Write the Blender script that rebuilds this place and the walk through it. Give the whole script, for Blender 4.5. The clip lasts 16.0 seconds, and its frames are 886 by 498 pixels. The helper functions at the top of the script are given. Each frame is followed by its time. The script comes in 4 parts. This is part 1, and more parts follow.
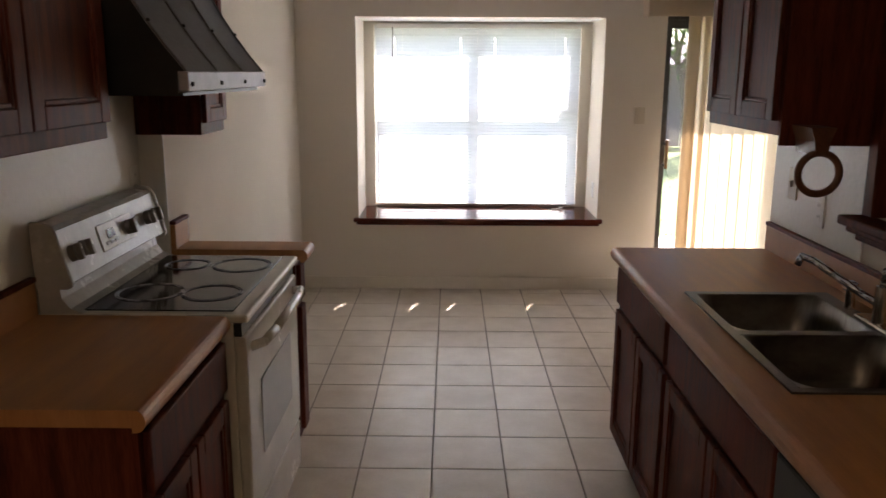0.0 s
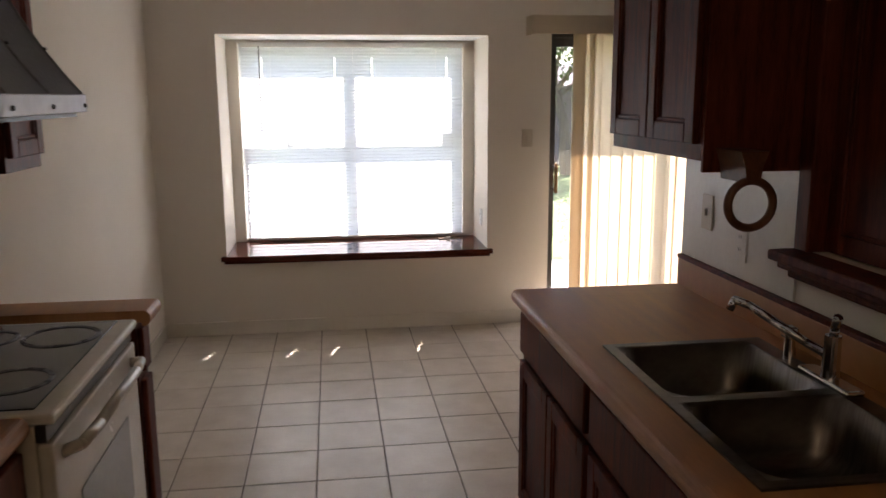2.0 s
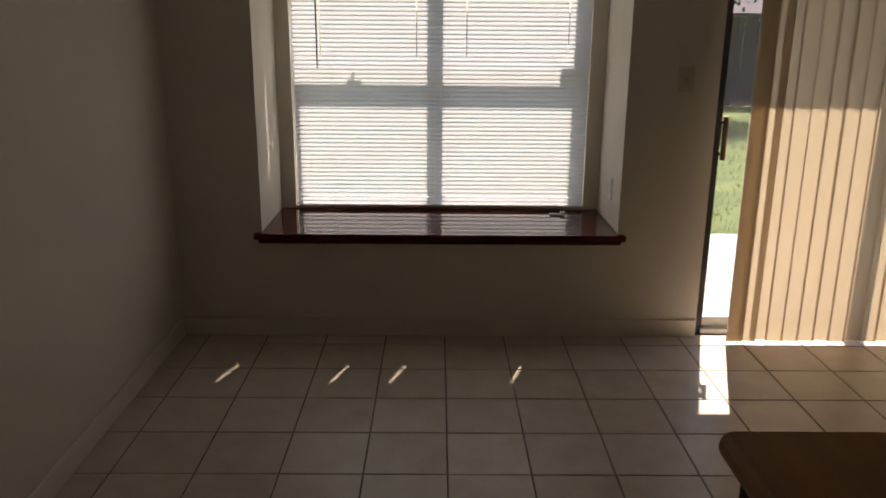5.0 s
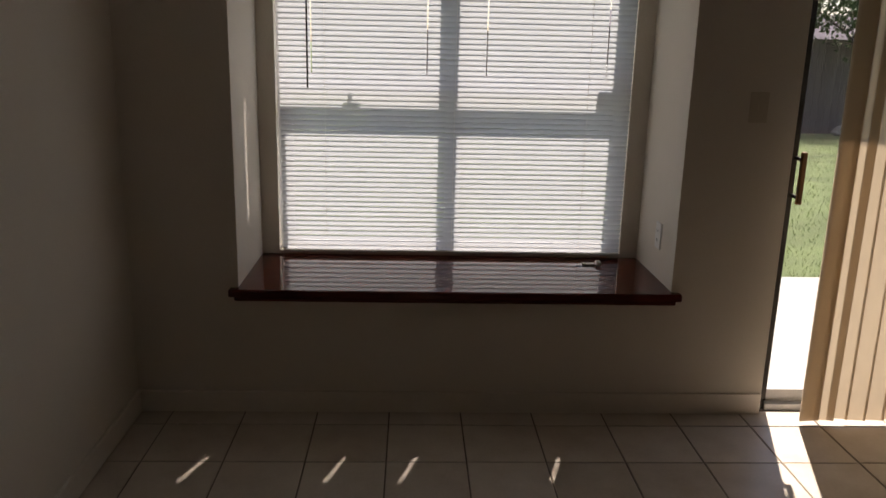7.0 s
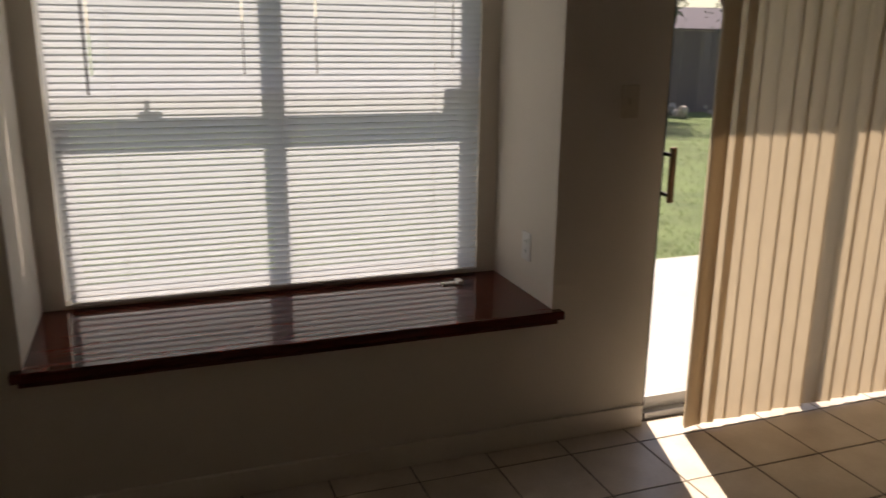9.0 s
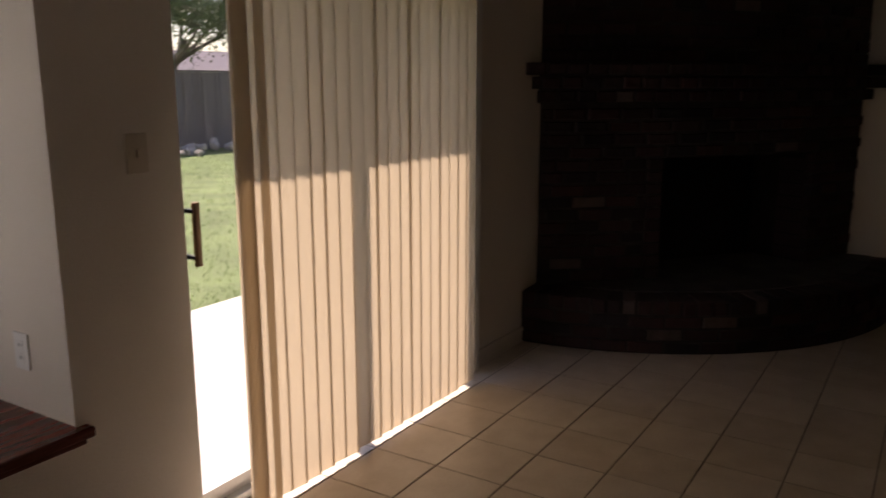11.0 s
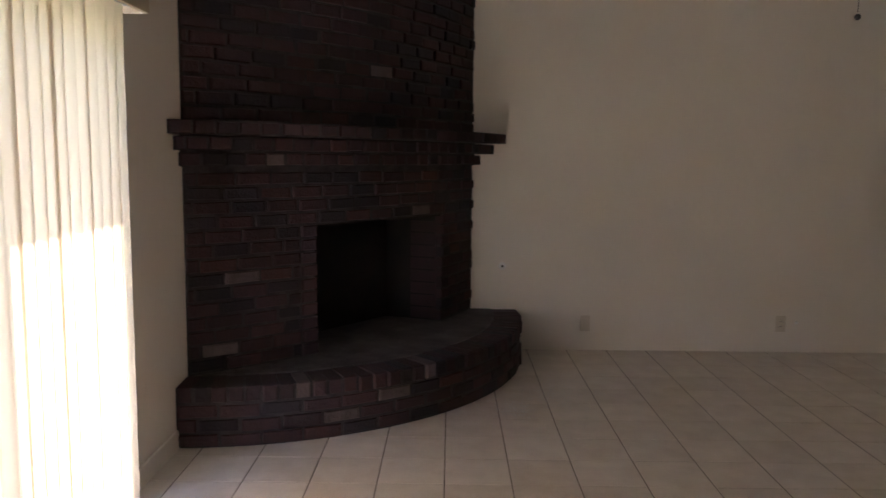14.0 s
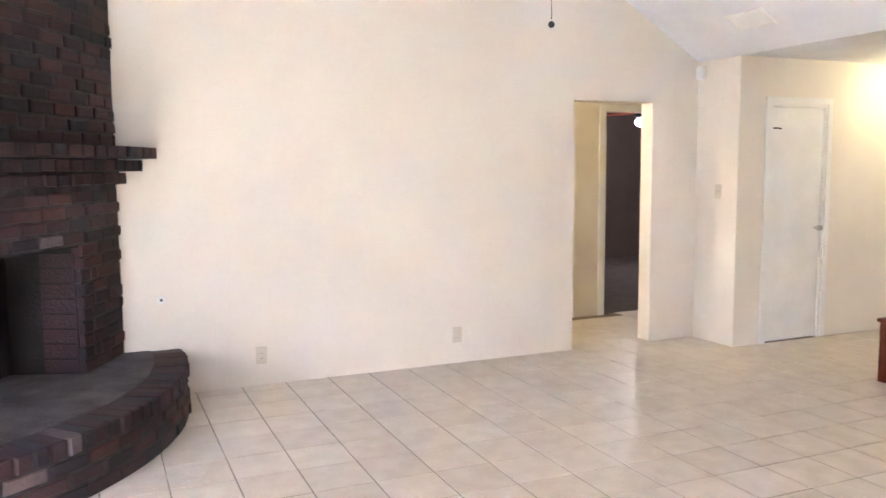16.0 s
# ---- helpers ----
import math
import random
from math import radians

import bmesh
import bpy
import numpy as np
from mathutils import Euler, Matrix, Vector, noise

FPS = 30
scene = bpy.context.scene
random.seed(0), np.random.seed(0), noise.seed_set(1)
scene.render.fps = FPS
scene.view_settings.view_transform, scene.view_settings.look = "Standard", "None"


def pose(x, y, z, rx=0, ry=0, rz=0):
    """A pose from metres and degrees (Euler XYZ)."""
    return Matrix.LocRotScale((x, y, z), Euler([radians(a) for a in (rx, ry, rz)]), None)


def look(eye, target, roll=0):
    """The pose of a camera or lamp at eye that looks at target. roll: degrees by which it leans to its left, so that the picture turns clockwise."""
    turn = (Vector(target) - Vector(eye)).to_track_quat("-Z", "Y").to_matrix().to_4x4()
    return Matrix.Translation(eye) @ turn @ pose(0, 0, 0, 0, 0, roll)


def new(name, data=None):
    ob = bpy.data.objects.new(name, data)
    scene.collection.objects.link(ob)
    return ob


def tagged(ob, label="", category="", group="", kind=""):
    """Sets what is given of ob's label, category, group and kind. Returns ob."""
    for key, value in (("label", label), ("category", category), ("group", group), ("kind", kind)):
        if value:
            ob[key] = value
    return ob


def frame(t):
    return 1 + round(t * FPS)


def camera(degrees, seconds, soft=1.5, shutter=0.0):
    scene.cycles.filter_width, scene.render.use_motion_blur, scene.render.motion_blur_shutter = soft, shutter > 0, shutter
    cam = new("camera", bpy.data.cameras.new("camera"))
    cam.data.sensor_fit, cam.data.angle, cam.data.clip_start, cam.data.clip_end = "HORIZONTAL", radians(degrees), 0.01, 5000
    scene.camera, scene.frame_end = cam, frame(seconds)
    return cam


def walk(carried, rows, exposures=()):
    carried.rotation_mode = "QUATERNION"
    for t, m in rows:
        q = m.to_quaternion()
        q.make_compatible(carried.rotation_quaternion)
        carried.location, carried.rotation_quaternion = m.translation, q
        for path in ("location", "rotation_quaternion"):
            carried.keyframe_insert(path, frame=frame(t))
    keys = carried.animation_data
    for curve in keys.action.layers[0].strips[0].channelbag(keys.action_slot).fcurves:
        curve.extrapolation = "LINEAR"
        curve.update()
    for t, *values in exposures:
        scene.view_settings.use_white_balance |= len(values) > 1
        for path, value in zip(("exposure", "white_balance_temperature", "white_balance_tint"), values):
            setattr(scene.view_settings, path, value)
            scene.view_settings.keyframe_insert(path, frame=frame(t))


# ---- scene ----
cam = camera(57.9, 16.0, shutter=0.35)
PATH = [
    (0, (-0.236, -4.91, 1.623), (-0.253, -2.957, 1.192), 0.3),
    (0.5, (-0.201, -4.928, 1.621), (-0.326, -2.974, 1.212), -0.2),
    (1, (-0.183, -4.867, 1.61), (-0.266, -2.903, 1.241), -0.2),
    (1.5, (-0.191, -4.677, 1.611), (-0.104, -2.711, 1.253), 0.1),
    (2, (-0.2, -4.436, 1.612), (0.068, -2.49, 1.236), -0.3),
    (2.5, (-0.156, -4.228, 1.587), (0.194, -2.296, 1.204), 0.1),
    (3, (-0.076, -3.937, 1.587), (0.27, -2.005, 1.202), 0.4),
    (3.5, (-0.055, -3.719, 1.565), (0.27, -1.785, 1.174), 0.7),
    (4, (-0.069, -3.39, 1.59), (0.22, -1.456, 1.17), 0.7),
    (4.5, (-0.064, -3.172, 1.578), (0.106, -1.234, 1.113), 0.7),
    (5, (-0.045, -2.87, 1.572), (-0.029, -0.945, 1.028), 0.5),
    (5.2, (-0.037, -2.822, 1.586), (-0.051, -0.907, 1.008), 0.4),
    (7.3, (-0.259, -1.938, 1.532), (-0.136, -0.003, 1.041), 1.5),
    (7.5, (-0.275, -1.815, 1.571), (-0.097, 0.111, 1.062), 0.8),
    (8, (-0.296, -1.708, 1.57), (-0.06, 0.211, 1.057), 1.2),
    (8.5, (-0.437, -1.588, 1.531), (-0.008, 0.3, 1.028), 1.6),
    (9, (-0.508, -1.51, 1.538), (0.159, 0.305, 1.027), 0.7),
    (9.5, (-0.532, -1.302, 1.552), (0.495, 0.336, 1.037), -0.5),
    (10, (-0.414, -1.196, 1.556), (0.838, 0.283, 1.062), -1.2),
    (10.2, (-0.369, -1.17, 1.56), (0.966, 0.236, 1.07), -1.1),
    (12.3, (-0.462, -0.73, 1.441), (1.449, -0.196, 1.192), 1.0),
    (12.5, (-0.456, -0.7, 1.436), (1.463, -0.191, 1.189), 1.1),
    (13, (-0.376, -0.6, 1.442), (1.563, -0.169, 1.21), 0.8),
    (13.5, (-0.228, -0.479, 1.449), (1.742, -0.221, 1.224), 0.3),
    (14, (-0.109, -0.319, 1.464), (1.878, -0.302, 1.236), 0.5),
    (14.5, (-0.052, -0.17, 1.458), (1.922, -0.394, 1.226), -0.8),
    (15, (0.088, -0.18, 1.457), (2.03, -0.617, 1.265), -0.6),
    (15.5, (0.317, -0.299, 1.498), (2.198, -0.949, 1.306), -1.1),
    (16, (0.428, -0.35, 1.504), (2.253, -1.142, 1.299), -0.4),
]
EXPOSURES = [(0, 3.1, 6550, 18), (1.5, 3.2, 6550, 18), (2.5, 2.35, 6450, 20), (3, 1.9, 6700, 21), (3.5, 1.7, 6950, 22), (5, 1.1, 7300, 18), (7.5, 0.75, 6900, 18), (8.5, 0.8, 6850, 17), (9.5, 0.75, 7850, 18), (10, 0.75, 7450, 18), (12.5, 2.1, 6900, 39), (13, 2.4, 6600, 24), (13.5, 2.8, 6250, 19), (14, 3.65, 5900, 19), (14.5, 5.4, 5650, 20), (15, 6.12, 5400, 18), (15.5, 6.2, 5150, 15), (16, 6.4, 5200, 17)]
walk(cam, [(t, look(eye, target, roll)) for t, eye, target, roll in PATH], EXPOSURES)

# ---- world, sun, lamps ----
SUN_EL, SUN_AZ = radians(56), radians(17.8)   # azimuth from +y towards +x
world = bpy.data.worlds.new("world")
scene.world = world
world.use_nodes = True
wn = world.node_tree
sky = wn.nodes.new("ShaderNodeTexSky")
sky.sky_type, sky.sun_disc = "NISHITA", False
sky.sun_elevation, sky.sun_rotation = SUN_EL, SUN_AZ
wn.links.new(sky.outputs[0], wn.nodes["Background"].inputs[0])
wn.nodes["Background"].inputs[1].default_value = 0.10
sun = new("sun", bpy.data.lights.new("sun", "SUN"))
sun.data.energy, sun.data.angle, sun.data.color = 5.0, radians(0.6), (1.0, 0.94, 0.84)
to_sun = Vector((math.sin(SUN_AZ) * math.cos(SUN_EL), math.cos(SUN_AZ) * math.cos(SUN_EL), math.sin(SUN_EL)))
sun.matrix_world = look((0, 0, 20), Vector((0, 0, 20)) - to_sun)


def lamp(name, place, watts, colour, radius):
    ob = new(name, bpy.data.lights.new(name, "POINT"))
    ob.data.energy, ob.data.color, ob.data.shadow_soft_size = watts, colour, radius
    ob.location = place
    return ob


# ---- materials ----
def shader(name):
    m = bpy.data.materials.new(name)
    m.use_nodes = True
    return m, m.node_tree, m.node_tree.nodes["Principled BSDF"]


def mat(name, dark, light, scale=6.0, rough=0.5, bump=0.1, fine=60.0, metal=0.0, stretch=(1, 1, 1), coat=0.0, spread=0.12, per_piece=0.0, depth=0.004, placed=False):
    """A surface with stains at one scale and grain at a finer one; per_piece varies whole pieces."""
    m, nt, b = shader(name)
    N, L = nt.nodes.new, nt.links.new
    co = N("ShaderNodeTexCoord")
    mp = N("ShaderNodeMapping")
    mp.inputs["Scale"].default_value = stretch
    if placed:
        L(N("ShaderNodeNewGeometry").outputs["Position"], mp.inputs[0])
    else:
        L(co.outputs["Object"], mp.inputs[0])
    big, small = N("ShaderNodeTexNoise"), N("ShaderNodeTexNoise")
    big.inputs["Scale"].default_value, big.inputs["Detail"].default_value = scale, 5
    small.inputs["Scale"].default_value, small.inputs["Detail"].default_value = fine, 3
    for n in (big, small):
        L(mp.outputs[0], n.inputs["Vector"])
    add = N("ShaderNodeMath")
    add.operation = "MULTIPLY_ADD"
    L(small.outputs["Fac"], add.inputs[0])
    add.inputs[1].default_value = 0.35
    L(big.outputs["Fac"], add.inputs[2])
    last = add
    if per_piece:
        info, more = N("ShaderNodeObjectInfo"), N("ShaderNodeMath")
        more.operation = "MULTIPLY_ADD"
        L(info.outputs["Random"], more.inputs[0])
        more.inputs[1].default_value = per_piece
        L(add.outputs[0], more.inputs[2])
        geo, third = N("ShaderNodeNewGeometry"), N("ShaderNodeMath")
        third.operation = "MULTIPLY_ADD"
        L(geo.outputs["Random Per Island"], third.inputs[0])
        third.inputs[1].default_value = per_piece * 0.5
        L(more.outputs[0], third.inputs[2])
        last = third
    ramp = N("ShaderNodeMapRange")
    ramp.inputs["From Min"].default_value, ramp.inputs["From Max"].default_value = 0.5, 0.9 + per_piece * 1.2
    L(last.outputs[0], ramp.inputs["Value"])
    mix = N("ShaderNodeMix")
    mix.data_type = "RGBA"
    mix.inputs["A"].default_value, mix.inputs["B"].default_value = (*dark, 1), (*light, 1)
    L(ramp.outputs[0], mix.inputs["Factor"])
    L(mix.outputs["Result"], b.inputs["Base Color"])
    r = N("ShaderNodeMapRange")
    r.inputs["To Min"].default_value, r.inputs["To Max"].default_value = max(rough - spread, 0.02), min(rough + spread, 1)
    L(add.outputs[0], r.inputs["Value"])
    L(r.outputs[0], b.inputs["Roughness"])
    b.inputs["Metallic"].default_value = metal
    b.inputs["Coat Weight"].default_value = coat
    b.inputs["Coat Roughness"].default_value = 0.15
    if bump:
        bp = N("ShaderNodeBump")
        bp.inputs["Strength"].default_value, bp.inputs["Distance"].default_value = bump, depth
        L(small.outputs["Fac"], bp.inputs["Height"])
        L(bp.outputs[0], b.inputs["Normal"])
    return m


def cloth(name, colour, through_colour, share=0.5, rough=0.6):
    """A thin sheet that lets light glow through."""
    m, nt, b = shader(name)
    N, L = nt.nodes.new, nt.links.new
    noise_node = N("ShaderNodeTexNoise")
    noise_node.inputs["Scale"].default_value = 90
    mix = N("ShaderNodeMix")
    mix.data_type = "RGBA"
    mix.inputs["A"].default_value, mix.inputs["B"].default_value = (*[c * 0.93 for c in colour], 1), (*colour, 1)
    L(noise_node.outputs["Fac"], mix.inputs["Factor"])
    L(mix.outputs["Result"], b.inputs["Base Color"])
    b.inputs["Roughness"].default_value = rough
    tr, ms = N("ShaderNodeBsdfTranslucent"), N("ShaderNodeMixShader")
    tr.inputs["Color"].default_value = (*through_colour, 1)
    ms.inputs[0].default_value = share
    L(b.outputs[0], ms.inputs[1])
    L(tr.outputs[0], ms.inputs[2])
    L(ms.outputs[0], nt.nodes["Material Output"].inputs["Surface"])
    return m


def glow(name, colour, strength):
    m, nt, b = shader(name)
    b.inputs["Base Color"].default_value = (*colour, 1)
    b.inputs["Emission Color"].default_value, b.inputs["Emission Strength"].default_value = (*colour, 1), strength
    return m


def clear_glass(name):
    m, nt, b = shader(name)
    N, L = nt.nodes.new, nt.links.new
    t, g, ms = N("ShaderNodeBsdfTransparent"), N("ShaderNodeBsdfGlossy"), N("ShaderNodeMixShader")
    t.inputs[0].default_value = (0.96, 0.96, 0.96, 1)
    g.inputs["Roughness"].default_value = 0.02
    ms.inputs[0].default_value = 0.05
    L(t.outputs[0], ms.inputs[1])
    L(g.outputs[0], ms.inputs[2])
    L(ms.outputs[0], nt.nodes["Material Output"].inputs["Surface"])
    return m


WALL = mat("cream_wall_paint", (0.76, 0.70, 0.61), (0.81, 0.75, 0.66), 1.6, 0.75, 0.25, 130)
CEIL = mat("white_ceiling_paint", (0.78, 0.785, 0.815), (0.85, 0.855, 0.885), 3, 0.9, 0.6, 160)
SPLASH = mat("white_textured_paint", (0.76, 0.745, 0.70), (0.84, 0.825, 0.78), 3, 0.32, 0.5, 40)
TRIM = mat("cream_trim_paint", (0.77, 0.71, 0.62), (0.84, 0.78, 0.69), 4, 0.4, 0.1, 60)
WHITE = mat("white_trim_paint", (0.78, 0.77, 0.74), (0.86, 0.85, 0.82), 4, 0.35, 0.08, 60)
TILE = mat("ceramic_floor_tile", (0.54, 0.46, 0.375), (0.74, 0.665, 0.58), 7, 0.33, 0.0, 70, per_piece=0.3, placed=True, spread=0.02)
GROUT = mat("dark_grout", (0.15, 0.12, 0.095), (0.28, 0.23, 0.185), 9, 0.9, 0.4, 120)
WOOD = mat("cherry_stained_wood", (0.066, 0.0125, 0.007), (0.175, 0.040, 0.020), 5, 0.48, 0.12, 40, stretch=(7, 7, 0.7), coat=0.0)
SILLWOOD = mat("polished_cherry_wood", (0.070, 0.015, 0.010), (0.150, 0.036, 0.024), 5, 0.045, 0.0, 40, stretch=(0.7, 7, 7), spread=0.015)
for m, level in ((WOOD, 0.16), (SILLWOOD, 0.34)):
    m.node_tree.nodes["Principled BSDF"].inputs["Specular IOR Level"].default_value = level
LAMINATE = mat("tan_laminate", (0.40, 0.175, 0.062), (0.54, 0.255, 0.098), 3, 0.36, 0.05, 30, stretch=(7, 0.8, 1))
ENAMEL = mat("bisque_enamel", (0.62, 0.58, 0.50), (0.70, 0.66, 0.58), 4, 0.18, 0.0, 50)
BLACKGLASS = mat("black_glass", (0.012, 0.012, 0.013), (0.02, 0.02, 0.022), 4, 0.08, 0.0, 50, spread=0.03)
BURNER = mat("grey_burner_print", (0.09, 0.09, 0.095), (0.14, 0.14, 0.145), 30, 0.25, 0.0, 90)
STEEL = mat("brushed_stainless", (0.15, 0.135, 0.12), (0.23, 0.21, 0.19), 8, 0.32, 0.08, 40, metal=1.0, stretch=(1, 12, 1))
BANDSTEEL = mat("bright_steel", (0.36, 0.36, 0.39), (0.48, 0.48, 0.52), 8, 0.5, 0.05, 40, metal=0.8)
RIBMETAL = mat("worn_pewter_strip", (0.10, 0.095, 0.09), (0.20, 0.19, 0.18), 20, 0.45, 0.15, 90, metal=0.7)
PANELGREY = mat("silver_grey_panel", (0.42, 0.405, 0.385), (0.52, 0.505, 0.48), 5, 0.2, 0.0, 40)
KNOB = mat("taupe_plastic", (0.16, 0.14, 0.12), (0.22, 0.195, 0.17), 8, 0.35, 0.0, 60)
CHROME = mat("chrome", (0.60, 0.60, 0.60), (0.72, 0.72, 0.72), 8, 0.12, 0.0, 40, metal=1.0, spread=0.05)
HOODMETAL = mat("dark_hammered_metal", (0.035, 0.031, 0.030), (0.075, 0.067, 0.063), 9, 0.42, 0.25, 70, metal=0.6)
BLACK = mat("black_enamel", (0.012, 0.011, 0.011), (0.022, 0.02, 0.02), 6, 0.4, 0.05, 60)
BRONZE = mat("dark_bronze_aluminium", (0.030, 0.026, 0.024), (0.06, 0.053, 0.048), 6, 0.4, 0.05, 60, metal=0.5)
ALU = mat("grey_aluminium", (0.34, 0.34, 0.34), (0.46, 0.46, 0.45), 8, 0.4, 0.08, 60, metal=0.7)
VINYL = mat("white_window_vinyl", (0.72, 0.73, 0.74), (0.80, 0.81, 0.82), 5, 0.4, 0.05, 60)
PLATE = mat("almond_plastic", (0.62, 0.55, 0.44), (0.70, 0.63, 0.52), 5, 0.35, 0.0, 60)
WHITEPLATE = mat("white_plastic", (0.78, 0.77, 0.74), (0.84, 0.83, 0.80), 5, 0.35, 0.0, 60)
DARKHOLE = mat("dark_slot", (0.01, 0.01, 0.01), (0.02, 0.02, 0.02), 9, 0.7, 0.0, 60)
RINGWOOD = mat("varnished_oak", (0.12, 0.045, 0.022), (0.21, 0.085, 0.040), 8, 0.35, 0.1, 40, stretch=(3, 3, 3), coat=0.3)
HANDLEWOOD = mat("brown_handle_wood", (0.16, 0.07, 0.02), (0.28, 0.13, 0.04), 8, 0.4, 0.1, 40, stretch=(6, 6, 1))
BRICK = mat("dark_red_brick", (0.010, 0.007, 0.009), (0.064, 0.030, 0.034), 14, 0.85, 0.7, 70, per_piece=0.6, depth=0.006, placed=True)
MORTAR = mat("dark_mortar", (0.018, 0.015, 0.017), (0.056, 0.046, 0.049), 12, 0.95, 0.7, 90)
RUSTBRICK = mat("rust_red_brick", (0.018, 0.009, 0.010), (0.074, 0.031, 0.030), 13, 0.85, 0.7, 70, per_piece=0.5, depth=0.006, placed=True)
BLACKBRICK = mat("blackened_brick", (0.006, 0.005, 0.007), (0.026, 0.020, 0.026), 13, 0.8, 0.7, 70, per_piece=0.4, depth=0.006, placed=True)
SOOT = mat("sooty_firebrick", (0.005, 0.004, 0.005), (0.016, 0.011, 0.011), 7, 0.95, 0.6, 60)
PALEBRICK = mat("pale_worn_brick", (0.05, 0.036, 0.035), (0.15, 0.115, 0.11), 11, 0.85, 0.7, 60, per_piece=0.4, depth=0.006, placed=True)
HEARTHTOP = mat("dusty_hearth_stone", (0.040, 0.034, 0.033), (0.125, 0.108, 0.10), 5, 0.85, 0.6, 50, depth=0.006)
SLAT = cloth("white_blind_slat", (0.78, 0.80, 0.82), (0.60, 0.625, 0.66), 0.45, 0.4)
VANE = cloth("cream_blind_vane", (0.71, 0.63, 0.51), (0.60, 0.485, 0.345), 0.45, 0.6)
GLASS = clear_glass("window_glass")
CONCRETE = mat("pale_concrete", (0.46, 0.45, 0.43), (0.58, 0.57, 0.54), 3, 0.85, 0.4, 80)
GRASS = mat("lawn_ground", (0.09, 0.13, 0.045), (0.19, 0.26, 0.10), 2.2, 0.95, 0.8, 60, depth=0.03)
FENCEWOOD = mat("weathered_fence_wood", (0.085, 0.068, 0.072), (0.17, 0.14, 0.14), 4, 0.85, 0.4, 50, stretch=(6, 6, 0.7), per_piece=0.2, placed=True)
BARK = mat("tree_bark", (0.06, 0.045, 0.035), (0.13, 0.10, 0.08), 8, 0.9, 0.8, 40, stretch=(3, 3, 0.6))
LEAF = mat("green_leaf", (0.03, 0.06, 0.015), (0.09, 0.14, 0.035), 5, 0.6, 0.0, 60, per_piece=0.3)
SIDING = mat("house_siding", (0.34, 0.30, 0.27), (0.44, 0.40, 0.36), 3, 0.8, 0.2, 40)
ROOFING = mat("grey_roof_shingle", (0.08, 0.065, 0.085), (0.14, 0.12, 0.14), 9, 0.9, 0.6, 60)
# Brown for bedroom walls and door, with the dim room's shade in the colour
SHADEBROWN = mat("shade_darkened_brown", (0.16, 0.12, 0.105), (0.20, 0.15, 0.13), 2, 0.8, 0.2, 120)
CARPET = mat("dark_carpet", (0.14, 0.11, 0.10), (0.20, 0.16, 0.145), 6, 1.0, 0.8, 200)
RUBBLE = mat("pale_rubble", (0.30, 0.26, 0.24), (0.50, 0.45, 0.42), 9, 0.9, 0.5, 60)
FLECK = mat("pale_flecks", (0.62, 0.60, 0.57), (0.78, 0.76, 0.73), 30, 0.95, 0.0, 60)
PAPER = mat("white_paper", (0.75, 0.73, 0.70), (0.82, 0.80, 0.77), 9, 0.7, 0.0, 60)


# ---- building helpers ----
def box(bm, x0, x1, y0, y1, z0, z1, bevel=0.0, turn=None):
    """Adds a box, with bevelled edges if asked, turned by the matrix turn."""
    made = bmesh.ops.create_cube(bm, size=1.0)["verts"]
    m = Matrix.Translation(((x0 + x1) / 2, (y0 + y1) / 2, (z0 + z1) / 2)) @ Matrix.Diagonal((abs(x1 - x0), abs(y1 - y0), abs(z1 - z0), 1))
    bmesh.ops.transform(bm, matrix=(turn @ m) if turn else m, verts=made)
    if bevel:
        edges = list({e for v in made for e in v.link_edges})
        bmesh.ops.bevel(bm, geom=edges, offset=bevel, segments=2, profile=0.5, affect="EDGES")
    return bm


def tube(bm, a, b, r0, r1=None, sides=12):
    """Adds a round bar from a to b."""
    a, b = Vector(a), Vector(b)
    made = bmesh.ops.create_cone(bm, cap_ends=True, segments=sides, radius1=r0, radius2=r0 if r1 is None else r1, depth=(b - a).length)["verts"]
    m = Matrix.Translation((a + b) / 2) @ (b - a).to_track_quat("Z", "Y").to_matrix().to_4x4()
    bmesh.ops.transform(bm, matrix=m, verts=made)
    return bm


def rod(bm, points, r, sides=10):
    """Adds a bent bar through the points, with round joints."""
    for a, b in zip(points, points[1:]):
        tube(bm, a, b, r, r, sides)
    for p in points[1:-1]:
        made = bmesh.ops.create_uvsphere(bm, u_segments=sides, v_segments=6, radius=r)["verts"]
        bmesh.ops.translate(bm, vec=Vector(p), verts=made)
    return bm


def ring(bm, centre, big, small, axis="Z", segs=40, sides=10):
    """Adds a torus."""
    rows = []
    for i in range(segs):
        a = 2 * math.pi * i / segs
        row = []
        for j in range(sides):
            c = 2 * math.pi * j / sides
            p = Vector(((big + small * math.cos(c)) * math.cos(a), (big + small * math.cos(c)) * math.sin(a), small * math.sin(c)))
            if axis == "Y":
                p = Vector((p.x, p.z, p.y))
            elif axis == "X":
                p = Vector((p.z, p.x, p.y))
            row.append(bm.verts.new(Vector(centre) + p))
        rows.append(row)
    for i in range(segs):
        for j in range(sides):
            bm.faces.new((rows[i][j], rows[(i + 1) % segs][j], rows[(i + 1) % segs][(j + 1) % sides], rows[i][(j + 1) % sides]))
    return bm


